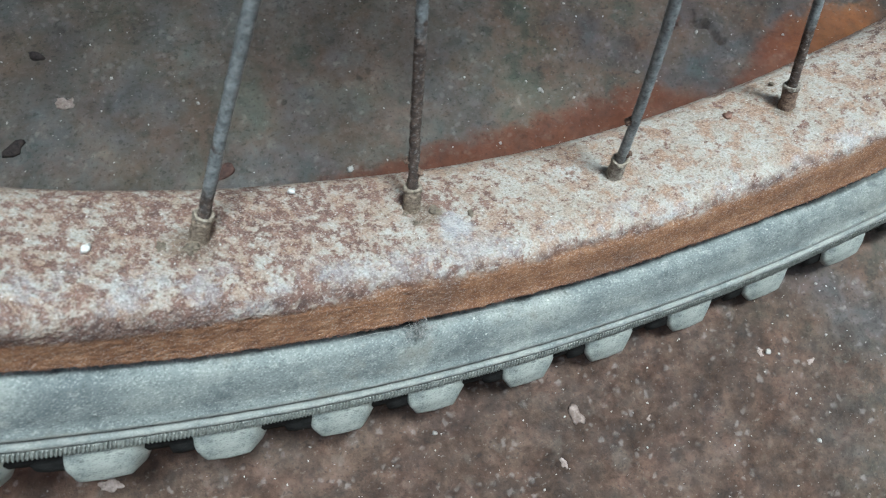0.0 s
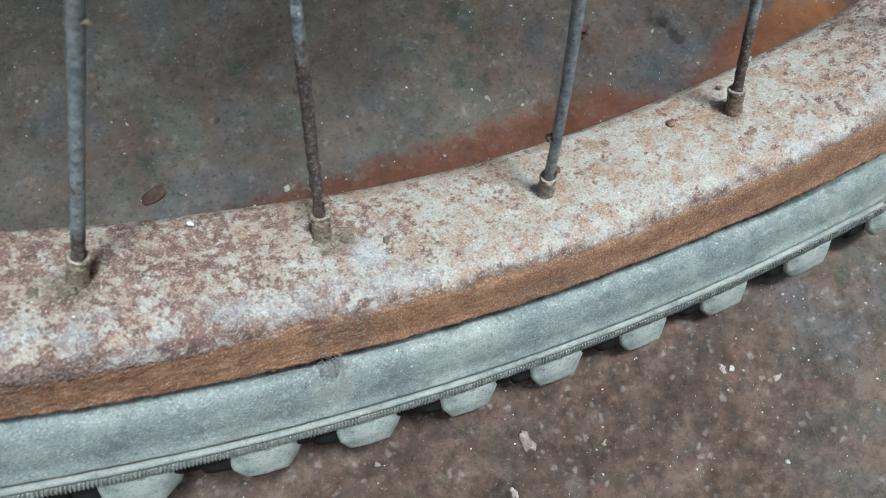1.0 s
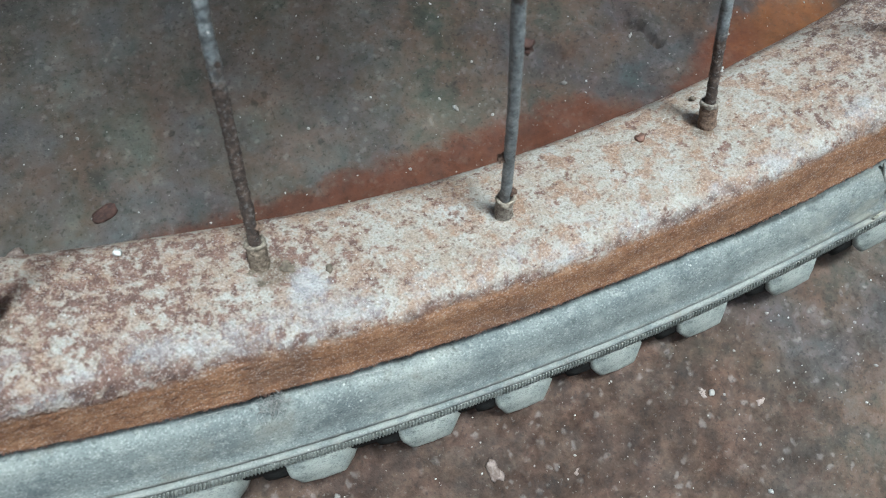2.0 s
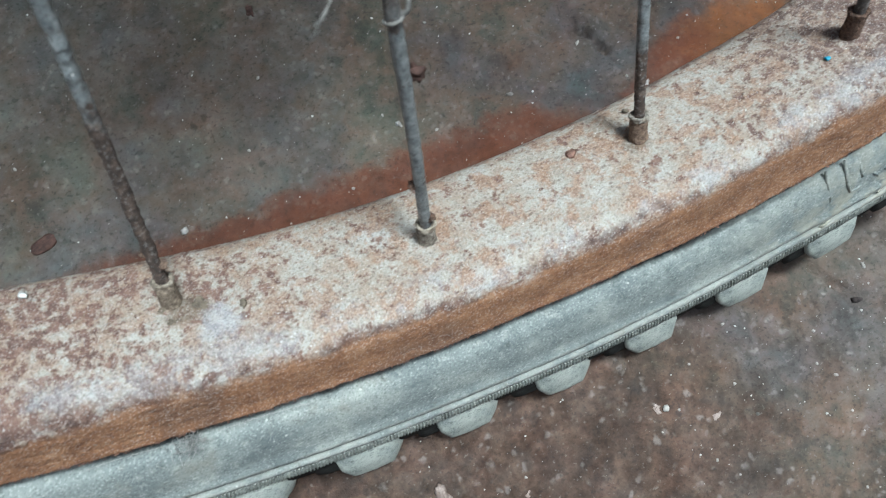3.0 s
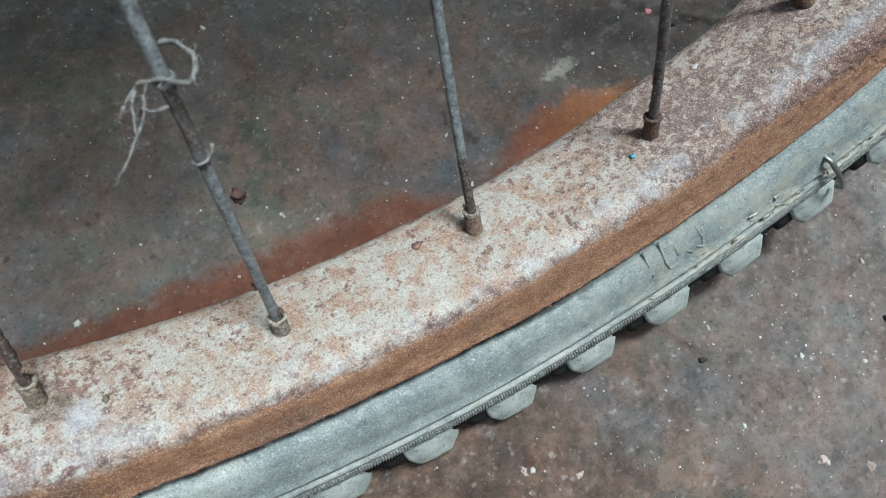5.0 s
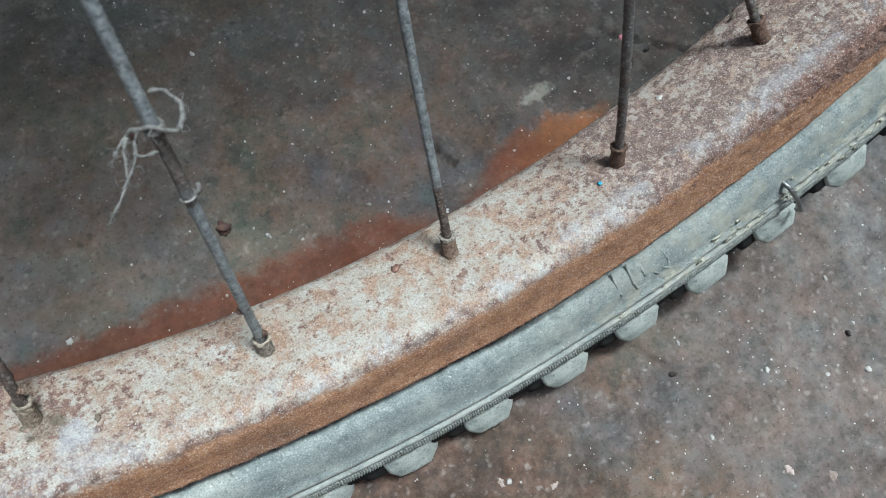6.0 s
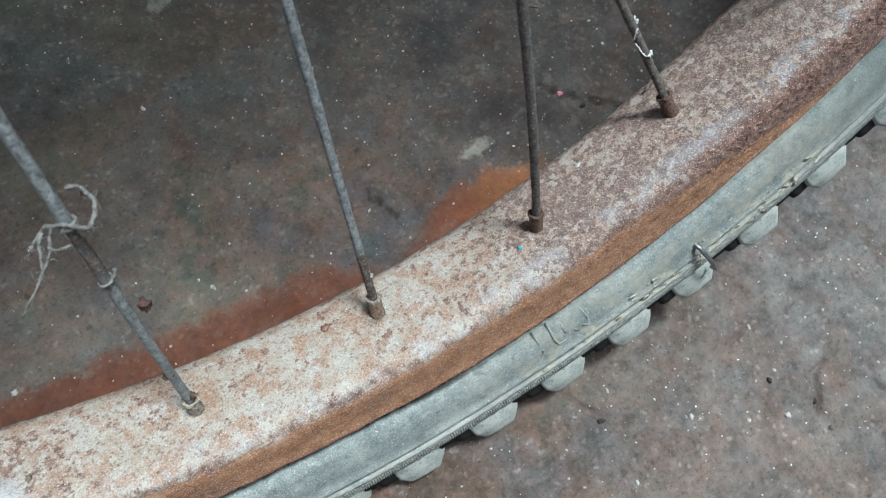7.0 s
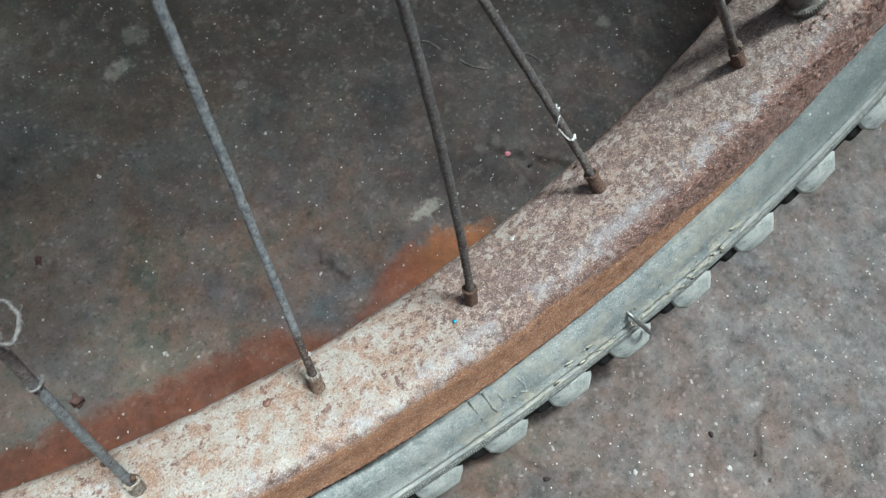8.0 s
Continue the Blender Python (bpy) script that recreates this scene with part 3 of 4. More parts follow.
def flake(size, seed, thick=0.0003, at=None):
    """A thin chip with an uneven outline."""
    bm, rnd = bmesh.new(), random.Random(seed)
    n = 11
    stretch, turn = rnd.uniform(1.0, 2.0), rnd.uniform(0, 6.28)
    ring = []
    for k in range(n):
        a = 2 * math.pi * k / n
        g = size * rnd.uniform(0.6, 1.1)
        p = Vector((g * math.cos(a) * stretch, g * math.sin(a), thick * rnd.uniform(0.2, 1.6)))
        p.rotate(Euler((0, 0, turn)))
        ring.append(p)
    top = [bm.verts.new(p * 0.82 + Vector((0, 0, thick))) for p in ring]
    low = [bm.verts.new((p.x, p.y, 0)) for p in ring]
    bm.faces.new(top)
    bm.faces.new(low[::-1])
    for k in range(n):
        j = (k + 1) % n
        bm.faces.new((low[k], low[j], top[j], top[k]))
    bmesh.ops.recalc_face_normals(bm, faces=bm.faces)
    return bm


def ease(x):
    x = min(max(x, 0.0), 1.0)
    return x * x * (3 - 2 * x)


# ---------------------------------------------------------------- floor and wall
CRACKS = [
    [(0.0412, -0.0698), (0.0397, -0.0733), (0.0430, -0.0754), (0.0435, -0.0784), (0.0459, -0.0824)],
    [(0.117, -0.060), (0.1224, -0.066), (0.1294, -0.0702), (0.1371, -0.0766), (0.1441, -0.0839)],
    [(0.031, -0.157), (0.0365, -0.163), (0.0385, -0.172), (0.035, -0.187)],
    [(0.067, -0.160), (0.0705, -0.1665), (0.0745, -0.1705)],
    [(0.1525, -0.1915), (0.146, -0.193), (0.1445, -0.198), (0.139, -0.203)],
    [(0.166, -0.199), (0.164, -0.2065), (0.1685, -0.212)],
    [(0.0304, -0.0679), (0.0317, -0.0711), (0.0339, -0.0731), (0.0390, -0.0742)],
    [(0.0421, -0.0935), (0.0440, -0.0946), (0.0461, -0.0941)],
    [(0.0546, -0.0836), (0.0529, -0.0856)],
]
DEPTHS = (0.0036, 0.0032, 0.0006, 0.0022, 0.0022, 0.0022, 0.0016, 0.0016, 0.0012)


def floor_height(x, y):
    p = Vector((x, y, 0))
    h = 0.0016 * noise.noise(p * 16) + 0.0010 * noise.noise(p * 45 + Vector((3, 0, 0))) + 0.0005 * noise.noise(p * 130) + 0.0002 * noise.noise(p * 330)
    for line, deep in zip(CRACKS, DEPTHS):
        near = 9.0
        for (ax, ay), (bx, by) in zip(line, line[1:]):
            dx, dy = bx - ax, by - ay
            k = min(max(((x - ax) * dx + (y - ay) * dy) / (dx * dx + dy * dy), 0), 1)
            near = min(near, math.hypot(x - ax - k * dx, y - ay - k * dy))
        if near < 0.006:
            w = near + 0.0012 * noise.noise(p * 260)
            h -= deep * (1 - ease(w / (0.0012 + 0.12 * deep)))
            h += 0.0007 * ease((0.006 - near) / 0.004) * noise.noise(p * 80 + Vector((0, 7, 0)))
    # crumbled, lumpy crust round the cracks
    lumpy = ease(1.0 - math.hypot(x - 0.044, y + 0.074) / 0.026)
    if lumpy > 0:
        h += lumpy * (0.0016 * noise.noise(p * 210 + Vector((0, 0, 4))) + 0.0018 * noise.noise(p * 95 + Vector((0, 0, 9))))
    return min(h, 0.0016) - 0.0011


def build_ground():
    xs = np.concatenate([[-30, -6, -1.5, -0.6], np.arange(-0.34, -0.222, 0.004), np.arange(-0.22, 0.30, 0.0009), np.arange(0.302, 0.46, 0.004), [0.7, 1.6, 6, 30]])
    ys = np.concatenate([[-30, -6, -1.5, -0.7], np.arange(-0.36, -0.247, 0.004), np.arange(-0.245, 0.08, 0.0009), np.arange(0.082, 0.16, 0.004), [0.4, 1.5, 6, 30]])
    nx, ny = len(xs), len(ys)
    co = np.zeros((ny, nx, 3), np.float32)
    co[..., 0], co[..., 1] = xs[None, :], ys[:, None]
    for j in range(ny):
        if -0.4 < ys[j] < 0.2:
            for i in range(nx):
                if -0.4 < xs[i] < 0.5:
                    co[j, i, 2] = floor_height(xs[i], ys[j])
    idx = np.arange(nx * ny).reshape(ny, nx)
    quads = np.stack([idx[:-1, :-1], idx[:-1, 1:], idx[1:, 1:], idx[1:, :-1]], -1).reshape(-1, 4)
    me = bpy.data.meshes.new("ground")
    me.from_pydata(co.reshape(-1, 3), [], quads)
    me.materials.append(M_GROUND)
    me.shade_smooth()
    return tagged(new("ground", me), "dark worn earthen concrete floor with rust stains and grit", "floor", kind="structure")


build_ground()

WALL_Y = 0.160


def build_wall(name, x, y, wide, deep, high, label):
    """An unseen plastered wall with softened edges, standing on the floor."""
    bm = bmesh.new()
    bmesh.ops.create_cube(bm, size=1.0, matrix=Matrix.Translation((x, y, high / 2 - 0.01)) @ Matrix.Diagonal((wide, deep, high, 1)))
    bmesh.ops.bevel(bm, geom=bm.edges[:], offset=0.006, segments=2, affect="EDGES")
    return tagged(part(name, bm, M_WALL, smooth=False), label, "wall", kind="structure")


# unseen walls, added to support the wheel and cut off low skylight
build_wall("wall_north", 0, WALL_Y + 0.1, 3.6, 0.2, 1.95, "plain grey plastered wall behind the leaning wheel, unseen, its height set for shade")
build_wall("wall_south", 0, -1.50, 3.6, 0.2, 2.1, "plain grey plastered wall, unseen, added to block low sky light")
build_wall("wall_east", 1.70, (WALL_Y - 1.40) / 2, 0.2, WALL_Y + 1.396, 2.1, "plain grey plastered wall, unseen, added to block low sky light")
build_wall("wall_west", -1.70, (WALL_Y - 1.40) / 2, 0.2, WALL_Y + 1.396, 2.1, "plain grey plastered wall, unseen, added to block low sky light")

# ---------------------------------------------------------------- bicycle wheel
HUB_Z, LEAN_DEG = 0.2825, 63.09
NIP0, RIM_R = -25.77, 0.268
WHEEL = pose(0, 0, HUB_Z, LEAN_DEG)
BASE = Matrix.Translation((0, -0.1415, 0)) @ pose(0, 0, 0, LEAN_DEG)
wheel = tagged(new("bicycle_wheel"), "rusty bicycle wheel with knobby tyre leaning against the wall", "wheel")
wheel.matrix_basis = BASE
IN_WHEEL = BASE.inverted() @ WHEEL


def on_wheel(r, z, deg):
    """A place in the wheel's own coordinates."""
    a = radians(deg)
    return Vector((r * math.sin(a), -r * math.cos(a), z))


# rim: hollow folded section
HALF = [(0.2678, 0.0035), (0.2679, 0.0075), (0.2682, 0.0105), (0.2688, 0.0125), (0.2697, 0.0139), (0.2709, 0.0149), (0.2724, 0.0155), (0.2745, 0.0157), (0.2770, 0.0157),
        (0.2795, 0.0158), (0.2815, 0.0160), (0.2827, 0.0162), (0.2833, 0.0159), (0.2834, 0.0146), (0.2824, 0.0140), (0.2790, 0.0138), (0.2760, 0.0134), (0.2738, 0.0105), (0.2732, 0.0050)]
RIM_PROFILE = [(r, z) for r, z in HALF] + [(r, -1.11 * z) for r, z in reversed(HALF)] + [(0.2677, 0.0)]


def rim_wobble(r, z, p, deg):
    soft = 0.00025 * noise.noise(p * 35)
    if r > 0.2735 and abs(z) < 0.0150:
        return soft, 0.0
    flank = ease((r - 0.2690) / 0.0020)
    n1, n2 = noise.noise(p * 420), noise.noise(p * 950 + Vector((5, 0, 0)))
    scab = 1.0 + 3.2 * ease((deg - 17) / 9) * ease((0.2785 - r) / 0.0015) * ease((r - 0.2683) / 0.001)
    crust = scab * (0.00008 * n1 + 0.00008 * n2 + 0.00007 * max(0.0, noise.noise(p * 640)))
    lip = 0.0003 * (noise.noise(p * 150) + 0.8 * n1 + 0.8 * n2) if r > 0.2820 else 0.0
    lip -= 0.0012 * ease((9 - deg) / 12) * ease((deg + 26) / 12) * ease((r - 0.2790) / 0.0036)
    # shifted sideways on the falling side to fit the camera's view
    warp = 0.0026 * ease((-17 - deg) / 17) * min(1.0, max(0.0, (0.2835 - r) / 0.0125)) if deg > -90 else 0.0
    return soft + (1 - flank) * (0.00007 * n1 + 0.00007 * n2) - 0.5 * flank * (1.0 - ease((r - 0.2715) / 0.002)) * crust + lip, warp + math.copysign(1, z) * flank * (crust + 0.0003 * noise.noise(p * 60))


rim = part("rim", revolve(refined(RIM_PROFILE, 0.0006), 360, rim_wobble, dense=(-44.0, 54.0, 0.1)), M_RIM, wheel, "pale painted steel rim, pitted with brown rust", IN_WHEEL)

# tyre casing with two ribs and a milled band below them
SIDE = [(0.2798, 0.0100), (0.2815, 0.0092), (0.2834, 0.0086), (0.2842, 0.0088), (0.2845, 0.0110), (0.2847, 0.0132), (0.2851, 0.0144), (0.2860, 0.0154), (0.2870, 0.0163), (0.2886, 0.0171), (0.2915, 0.0180), (0.2950, 0.0185), (0.2974, 0.0186), (0.2980, 0.0190), (0.2988, 0.0193),
        (0.2995, 0.0191), (0.2999, 0.0183), (0.3006, 0.0180), (0.3011, 0.0182), (0.3014, 0.0189), (0.3020, 0.0193), (0.3028, 0.0192), (0.3033, 0.0186), (0.3037, 0.0183), (0.3042, 0.0179), (0.3060, 0.0178), (0.3078, 0.0176), (0.3084, 0.0170), (0.3082, 0.0140), (0.3080, 0.0090)]
FAR = [(0.3066, -0.0100), (0.3050, -0.0140), (0.3035, -0.0162), (0.3000, -0.0176), (0.2950, -0.0182), (0.2900, -0.0176), (0.2858, -0.0162), (0.2836, -0.0150), (0.2815, -0.0139), (0.2798, -0.0128)]
TYRE_PROFILE = SIDE + [(0.3080, 0.0)] + FAR + [(0.2825, -0.0110), (0.2880, -0.0140), (0.2960, -0.0150), (0.3030, -0.0090), (0.3045, 0.0), (0.3030, 0.0100), (0.2960, 0.0160), (0.2880, 0.0138), (0.2852, 0.0080), (0.2825, 0.0070)]


def tyre_wobble(r, z, p, deg):
    away = 0.0015 * ease((10 - deg) / 12) * ease((deg + 90) / 20) * ease((0.2868 - r) / 0.0015) * ease((r - 0.2838) / 0.0004) if z > 0 else 0.0
    return away + 0.0004 * noise.noise(p * 14), math.copysign(1, z) * (0.0004 * noise.noise(p * 22) + 0.00008 * noise.noise(p * 300))


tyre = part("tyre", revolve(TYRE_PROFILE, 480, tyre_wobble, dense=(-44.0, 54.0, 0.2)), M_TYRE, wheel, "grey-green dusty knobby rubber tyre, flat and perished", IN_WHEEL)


def knob_mesh(seed, low, high, z_out, z_in, z_tip, half, tip_half, name, shift=0.0, material=None, facet=0.0, lean=0.0):
    """One tread block at the wheel's bottom: tapered, with rounded edges. facet: how far its leading corner is cut back. lean: how far its tip is set forward."""
    rnd = random.Random(seed)
    bm = bmesh.new()
    rings = []
    for r, zo, hw, fore in ((low, z_out, half, 0.0), (0.4 * low + 0.6 * high, 0.4 * z_out + 0.6 * z_tip, 0.2 * tip_half + 0.8 * half, 0.25 * lean), (high, z_tip - 0.0006, tip_half, lean)):
        plan = [(-1, zo), (1, zo), (1, z_in), (-1, z_in)]
        if facet:
            plan = [(-1, zo), (-0.2, zo + 0.0002), (0.50, zo), (1, zo - facet), (1, z_in), (-1, z_in)]
        rings.append([bm.verts.new((shift + fore + sx * hw + rnd.uniform(-1, 1) * 0.0004, -r + rnd.uniform(-1, 1) * 0.0003, z + rnd.uniform(-1, 1) * 0.0002)) for sx, z in plan])
    n = len(rings[0])
    bm.faces.new(rings[0][::-1])
    bm.faces.new(rings[-1])
    for p, q in zip(rings, rings[1:]):
        for i in range(n):
            j = (i + 1) % n
            bm.faces.new((p[i], p[j], q[j], q[i]))
    bmesh.ops.recalc_face_normals(bm, faces=bm.faces)
    bmesh.ops.bevel(bm, geom=bm.edges[:], offset=0.0011 if facet else 0.0022, segments=2, affect="EDGES", profile=0.6)
    me = bpy.data.meshes.new(name)
    bm.to_mesh(me)
    bm.free()
    me.materials.append(material or M_KNOB)
    me.shade_smooth()
    return me


KNOBS, KNOB0 = 81, -28.05
near_knobs = [knob_mesh(s, 0.3062, 0.3202, 0.0176, 0.0040, 0.0184, 0.0088, 0.0067, "knob", facet=0.0034, lean=0.0012) for s in range(5)]
# dark blocks beside the near knobs, added to imitate the shade there
shade_blocks = [knob_mesh(s + 30, 0.3050, 0.3174, 0.0168, 0.0030, 0.0172, 0.0052, 0.0038, "knob", -0.0088, M_GAP_BLACK) for s in range(2)]
far_knobs = [knob_mesh(s + 9, 0.3025, 0.3085, -0.0165, -0.0075, -0.0160, 0.0076, 0.0062, "knob") for s in range(2)]
mid_knobs = [knob_mesh(s + 20, 0.3060, 0.3118, 0.0050, -0.0050, 0.0045, 0.0068, 0.0060, "knob") for s in range(2)]
rnd = random.Random(4)
for k in range(KNOBS):
    for meshes, half in ((near_knobs, 0.0), (shade_blocks, 0.0), (far_knobs, 0.5), (mid_knobs, 0.5)):
        ob = new("knob", meshes[k % len(meshes)])
        ob.parent = tyre
        ob.matrix_basis = pose(0, 0, 0, 0, 0, KNOB0 + (k + half) * 360 / KNOBS + rnd.uniform(-0.12, 0.12))

# black ring below the milled band, standing for shade between the knobs
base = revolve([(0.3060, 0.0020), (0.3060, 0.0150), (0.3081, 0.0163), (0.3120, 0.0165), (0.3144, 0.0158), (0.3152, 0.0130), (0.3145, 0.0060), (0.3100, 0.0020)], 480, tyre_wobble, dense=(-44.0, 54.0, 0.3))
part("tread_base", base, M_GAP_BLACK, tyre, "black ring between the knobs, added to imitate shade")

# moulded marks on the tyre wall, worn past reading
MARKS = [[(0.2850, 11.16), (0.2890, 11.20), (0.2938, 11.21)], [(0.2850, 12.05), (0.2916, 12.06), (0.2943, 12.18), (0.2945, 12.45), (0.2944, 12.71)],
         [(0.2881, 12.73), (0.2900, 12.75), (0.2918, 12.74)], [(0.2926, 13.28), (0.2936, 13.42), (0.2946, 13.50)], [(0.2875, 14.04), (0.2913, 14.19), (0.2948, 14.16), (0.2940, 13.95), (0.2931, 13.80)]]
for row in MARKS:
    pts = [on_wheel(r, 0.0165 + 0.0021 * ease((r - 0.2855) / 0.0080) - 0.0004, deg) for r, deg in row]
    n = len(pts)
    part("raised_mark", tube(pts, [0.0003] + [0.00048] * (n - 2) + [0.0003], 8), M_TYRE, tyre)

# fine teeth milled along the edge below the ribs
bm, rings = bmesh.new(), []
for i in range(2800):
    deg = -44.0 + i * 0.035
    up = 0.00010 if i % 4 in (0, 1) else -0.00030
    up *= 1.0 - 0.7 * ease((deg - 8) / 8)
    a = radians(deg)
    ring = []
    for r, z in ((0.3036, 0.0182), (0.3040, 0.0189), (0.3055, 0.0190), (0.3068, 0.0187), (0.3077, 0.0176)):
        dr, dz = tyre_wobble(r, z, on_wheel(r, z, deg), deg)
        ring.append(bm.verts.new(on_wheel(r + dr, z + dz + (up * (0.8 + 0.9 * noise.noise(Vector((deg * 2.5, 0, 3)))) if 0.3038 < r < 0.3075 else -0.0002), deg)))
    rings.append(ring)
for p, q in zip(rings, rings[1:]):
    for i in range(4):
        bm.faces.new((p[i], p[i + 1], q[i + 1], q[i]))
bmesh.ops.recalc_face_normals(bm, faces=bm.faces)
part("milled_band", bm, M_BAND, tyre, "finely toothed rubber edge below the ribs", smooth=False)

# hub
hub = part("hub", revolve([(0.0001, 0.034), (0.0105, 0.034), (0.0085, 0.026), (0.0080, 0.008), (0.0085, -0.010), (0.0105, -0.018), (0.0001, -0.018)], 32, None, False), M_STEEL, wheel, "dull steel hub shell", IN_WHEEL)
for z in (0.034, -0.018):
    part("flange", revolve([(0.004, z - 0.0015), (0.0200, z - 0.0015), (0.0212, z), (0.0200, z + 0.0015), (0.004, z + 0.0015)], 48), M_STEEL, hub)
part("axle", revolve([(0.0001, 0.072), (0.0042, 0.072), (0.0048, 0.071), (0.0048, -0.060), (0.0042, -0.061), (0.0001, -0.061)], 16, None, False), M_STEEL, hub)
for z in (0.048, -0.034):
    part("axle_nut", revolve([(0.0048, z - 0.004), (0.0085, z - 0.004), (0.0090, z - 0.003), (0.0090, z + 0.003), (0.0085, z + 0.004), (0.0048, z + 0.004)], 6), M_STEEL, hub, smooth=False)

# spokes: slope sideways and along the rim, some bent
FEET = {0: (-25.28, 0.0011), 1: (-16.11, -0.0021), 2: (-5.85, 0.0006), 3: (4.50, -0.0020), 4: (14.42, 0.0012), 5: (24.27, -0.0014), 6: (34.48, 0.0012)}
LEANS = {0: (0.0497, 0.0099, -0.089, 1.405), 1: (-0.0792, -0.0835, -0.014, 0.395), 2: (-0.0393, 0.1853, -0.085, -1.098), 3: (0.1131, -0.1109, -0.070, 0.625),
         4: (0.2091, 0.1094, -0.499, -0.211), 5: (0.0589, -0.2094, -0.385, -0.072), 6: (0.0511, 0.0904, -0.021, -0.013)}


def spoke_line(k):
    """The spoke's foot and its course towards the hub, in the wheel's coordinates."""
    even = k % 2 == 0
    deg, side_at = FEET.get(k, (NIP0 + 10 * k, 0.0011 if even else -0.0011))
    a = radians(deg)
    inward, along, side = Vector((-math.sin(a), math.cos(a), 0)), Vector((math.cos(a), math.sin(a), 0)), Vector((0, 0, 1))
    foot = on_wheel(RIM_R, side_at, deg)
    sign = (1 if k % 4 in (0, 3) else -1)
    t_end, z_end = 0.0150 * sign, 0.034 if even else -0.018
    reach = RIM_R - math.sqrt(0.0185 ** 2 - t_end ** 2)
    t_lean, z_lean, t_bow, z_bow = LEANS.get(k, (t_end / reach, (z_end - foot.z) / reach, 0.0, 0.0))

    def course(s):
        w = ease((s - 0.11) / 0.10)
        t = (t_lean + t_bow * s) * s * (1 - w) + t_end * s / reach * w
        z = (z_lean + z_bow * s) * s * (1 - w) + (z_end - foot.z) * s / reach * w
        return foot + inward * s + along * t + side * z
    return course, reach


def lathe_along(course, rows, rough, seed):
    """A round body on a spoke's course: rows of height above the rim and girth."""
    pts, radii = [], []
    for (h0, g0), (h1, g1) in zip(rows, rows[1:]):
        for i in range(3):
            pts.append((h0 + (h1 - h0) * i / 3))
            radii.append(g0 + (g1 - g0) * i / 3)
    pts.append(rows[-1][0])
    radii.append(rows[-1][1])
    foot, up = course(0.0), (course(0.006) - course(0.0)).normalized()
    side = up.orthogonal().normalized()
    other, bm, rings = up.cross(side), bmesh.new(), []
    for h, g in zip(pts, radii):
        ring = []
        for q in range(20):
            o = side * math.cos(q * math.pi / 10) + other * math.sin(q * math.pi / 10)
            p = foot + up * h + o * g
            ring.append(bm.verts.new(p + o * g * rough * (0.6 * noise.noise(p * 700 + Vector((seed, 0, 0))) + 0.4 * noise.noise(p * 1500))))
        rings.append(ring)
    for p, q in zip(rings, rings[1:]):
        for i in range(20):
            j = (i + 1) % 20
            bm.faces.new((p[i], p[j], q[j], q[i]))
    bmesh.ops.recalc_face_normals(bm, faces=bm.faces)
    return bm


NIPPLES = {0: M_NIPPLE, 1: M_NIPPLE, 2: M_NIPPLE_PALE, 3: M_NIPPLE_TAN}
COLLARS = {0: M_COLLAR, 1: M_COLLAR, 2: M_COLLAR, 3: M_NIPPLE_PALE}
RUSTY = {4, 5, 6, 7, 13, 22, 30}
for k in range(36):
    course, reach = spoke_line(k)
    fine = 0 <= k <= 8
    n = 640 if fine else 60
    pts = [course(reach * i / n) for i in range(n + 1)]
    radii = [0.00108 + (0.00008 * noise.noise(p * 90 + Vector((k, 0, 0))) if fine else 0) for p in pts]
    rusted = k in RUSTY
    spoke = part("spoke", tube(pts, radii, 12 if fine else 8, rough={1: 0.22, 0: 0.08, 2: 0.08, 3: 0.10}.get(k, 0.13) if fine else 0.0, seed=k), M_SPOKE_RUST if rusted else {1: M_SPOKE_HALF, 2: M_SPOKE_BAND, 3: M_SPOKE_FOOT}.get(k, M_SPOKE), wheel,
                 "brown rusted wire spoke" if rusted else "grey wire spoke, its lower half scaly with rust" if k == 1 else "dull grey wire spoke, rusty near the rim", IN_WHEEL)
    nipple = part("nipple", lathe_along(course, ((-0.0030, 0.0019), (0.0002, 0.0019), (0.0008, 0.00188), (0.0020, 0.00182), (0.0054, 0.00178), (0.0056, 0.0012)), 0.20, k), NIPPLES.get(k, M_NIPPLE_DARK if rusted else M_NIPPLE), wheel, "dark rusted nipple" if rusted else "dirty brass nipple", IN_WHEEL)
    ring = ((0.0053, 0.0010), (0.0053, 0.00182), (0.0055, 0.00192), (0.0060, 0.00195), (0.0063, 0.00186), (0.0064, 0.00168), (0.0063, 0.00145), (0.0060, 0.00105), (0.0054, 0.0010))
    part("collar", lathe_along(course, ring, 0.34, k), COLLARS.get(k, M_NIPPLE_DARK if rusted else M_NIPPLE), nipple)

# valve with a knurled ring nut
VALVE = 38.9
valve_at = IN_WHEEL @ Matrix.Translation(on_wheel(RIM_R, 0.0038, VALVE)) @ pose(0, 0, 0, 0, 0, VALVE) @ pose(0, 0, 0, -90)
stem = [(0.0001, 0.034), (0.0022, 0.034), (0.0026, 0.033), (0.0026, 0.026), (0.0034, 0.0255), (0.0039, 0.024)]
for i in range(14):
    stem += [(0.0039, 0.0235 - i * 0.0014), (0.0036, 0.0228 - i * 0.0014)]
stem += [(0.0039, 0.0035), (0.0039, -0.004), (0.0001, -0.004)]
valve = part("valve", revolve(stem, 24, None, False), M_NUT, wheel, "tarnished metal tyre valve", valve_at)
bm = bmesh.new()
teeth = 104
for z, r in ((0.0000, 0.0048), (0.0003, 0.0052), (0.0022, 0.0052), (0.0027, 0.0046)):
    for k in range(teeth):
        a = 2 * math.pi * k / teeth
        g = r * (1.0 if k % 2 else 0.955)
        bm.verts.new((g * math.cos(a), g * math.sin(a), z))
bm.verts.ensure_lookup_table()
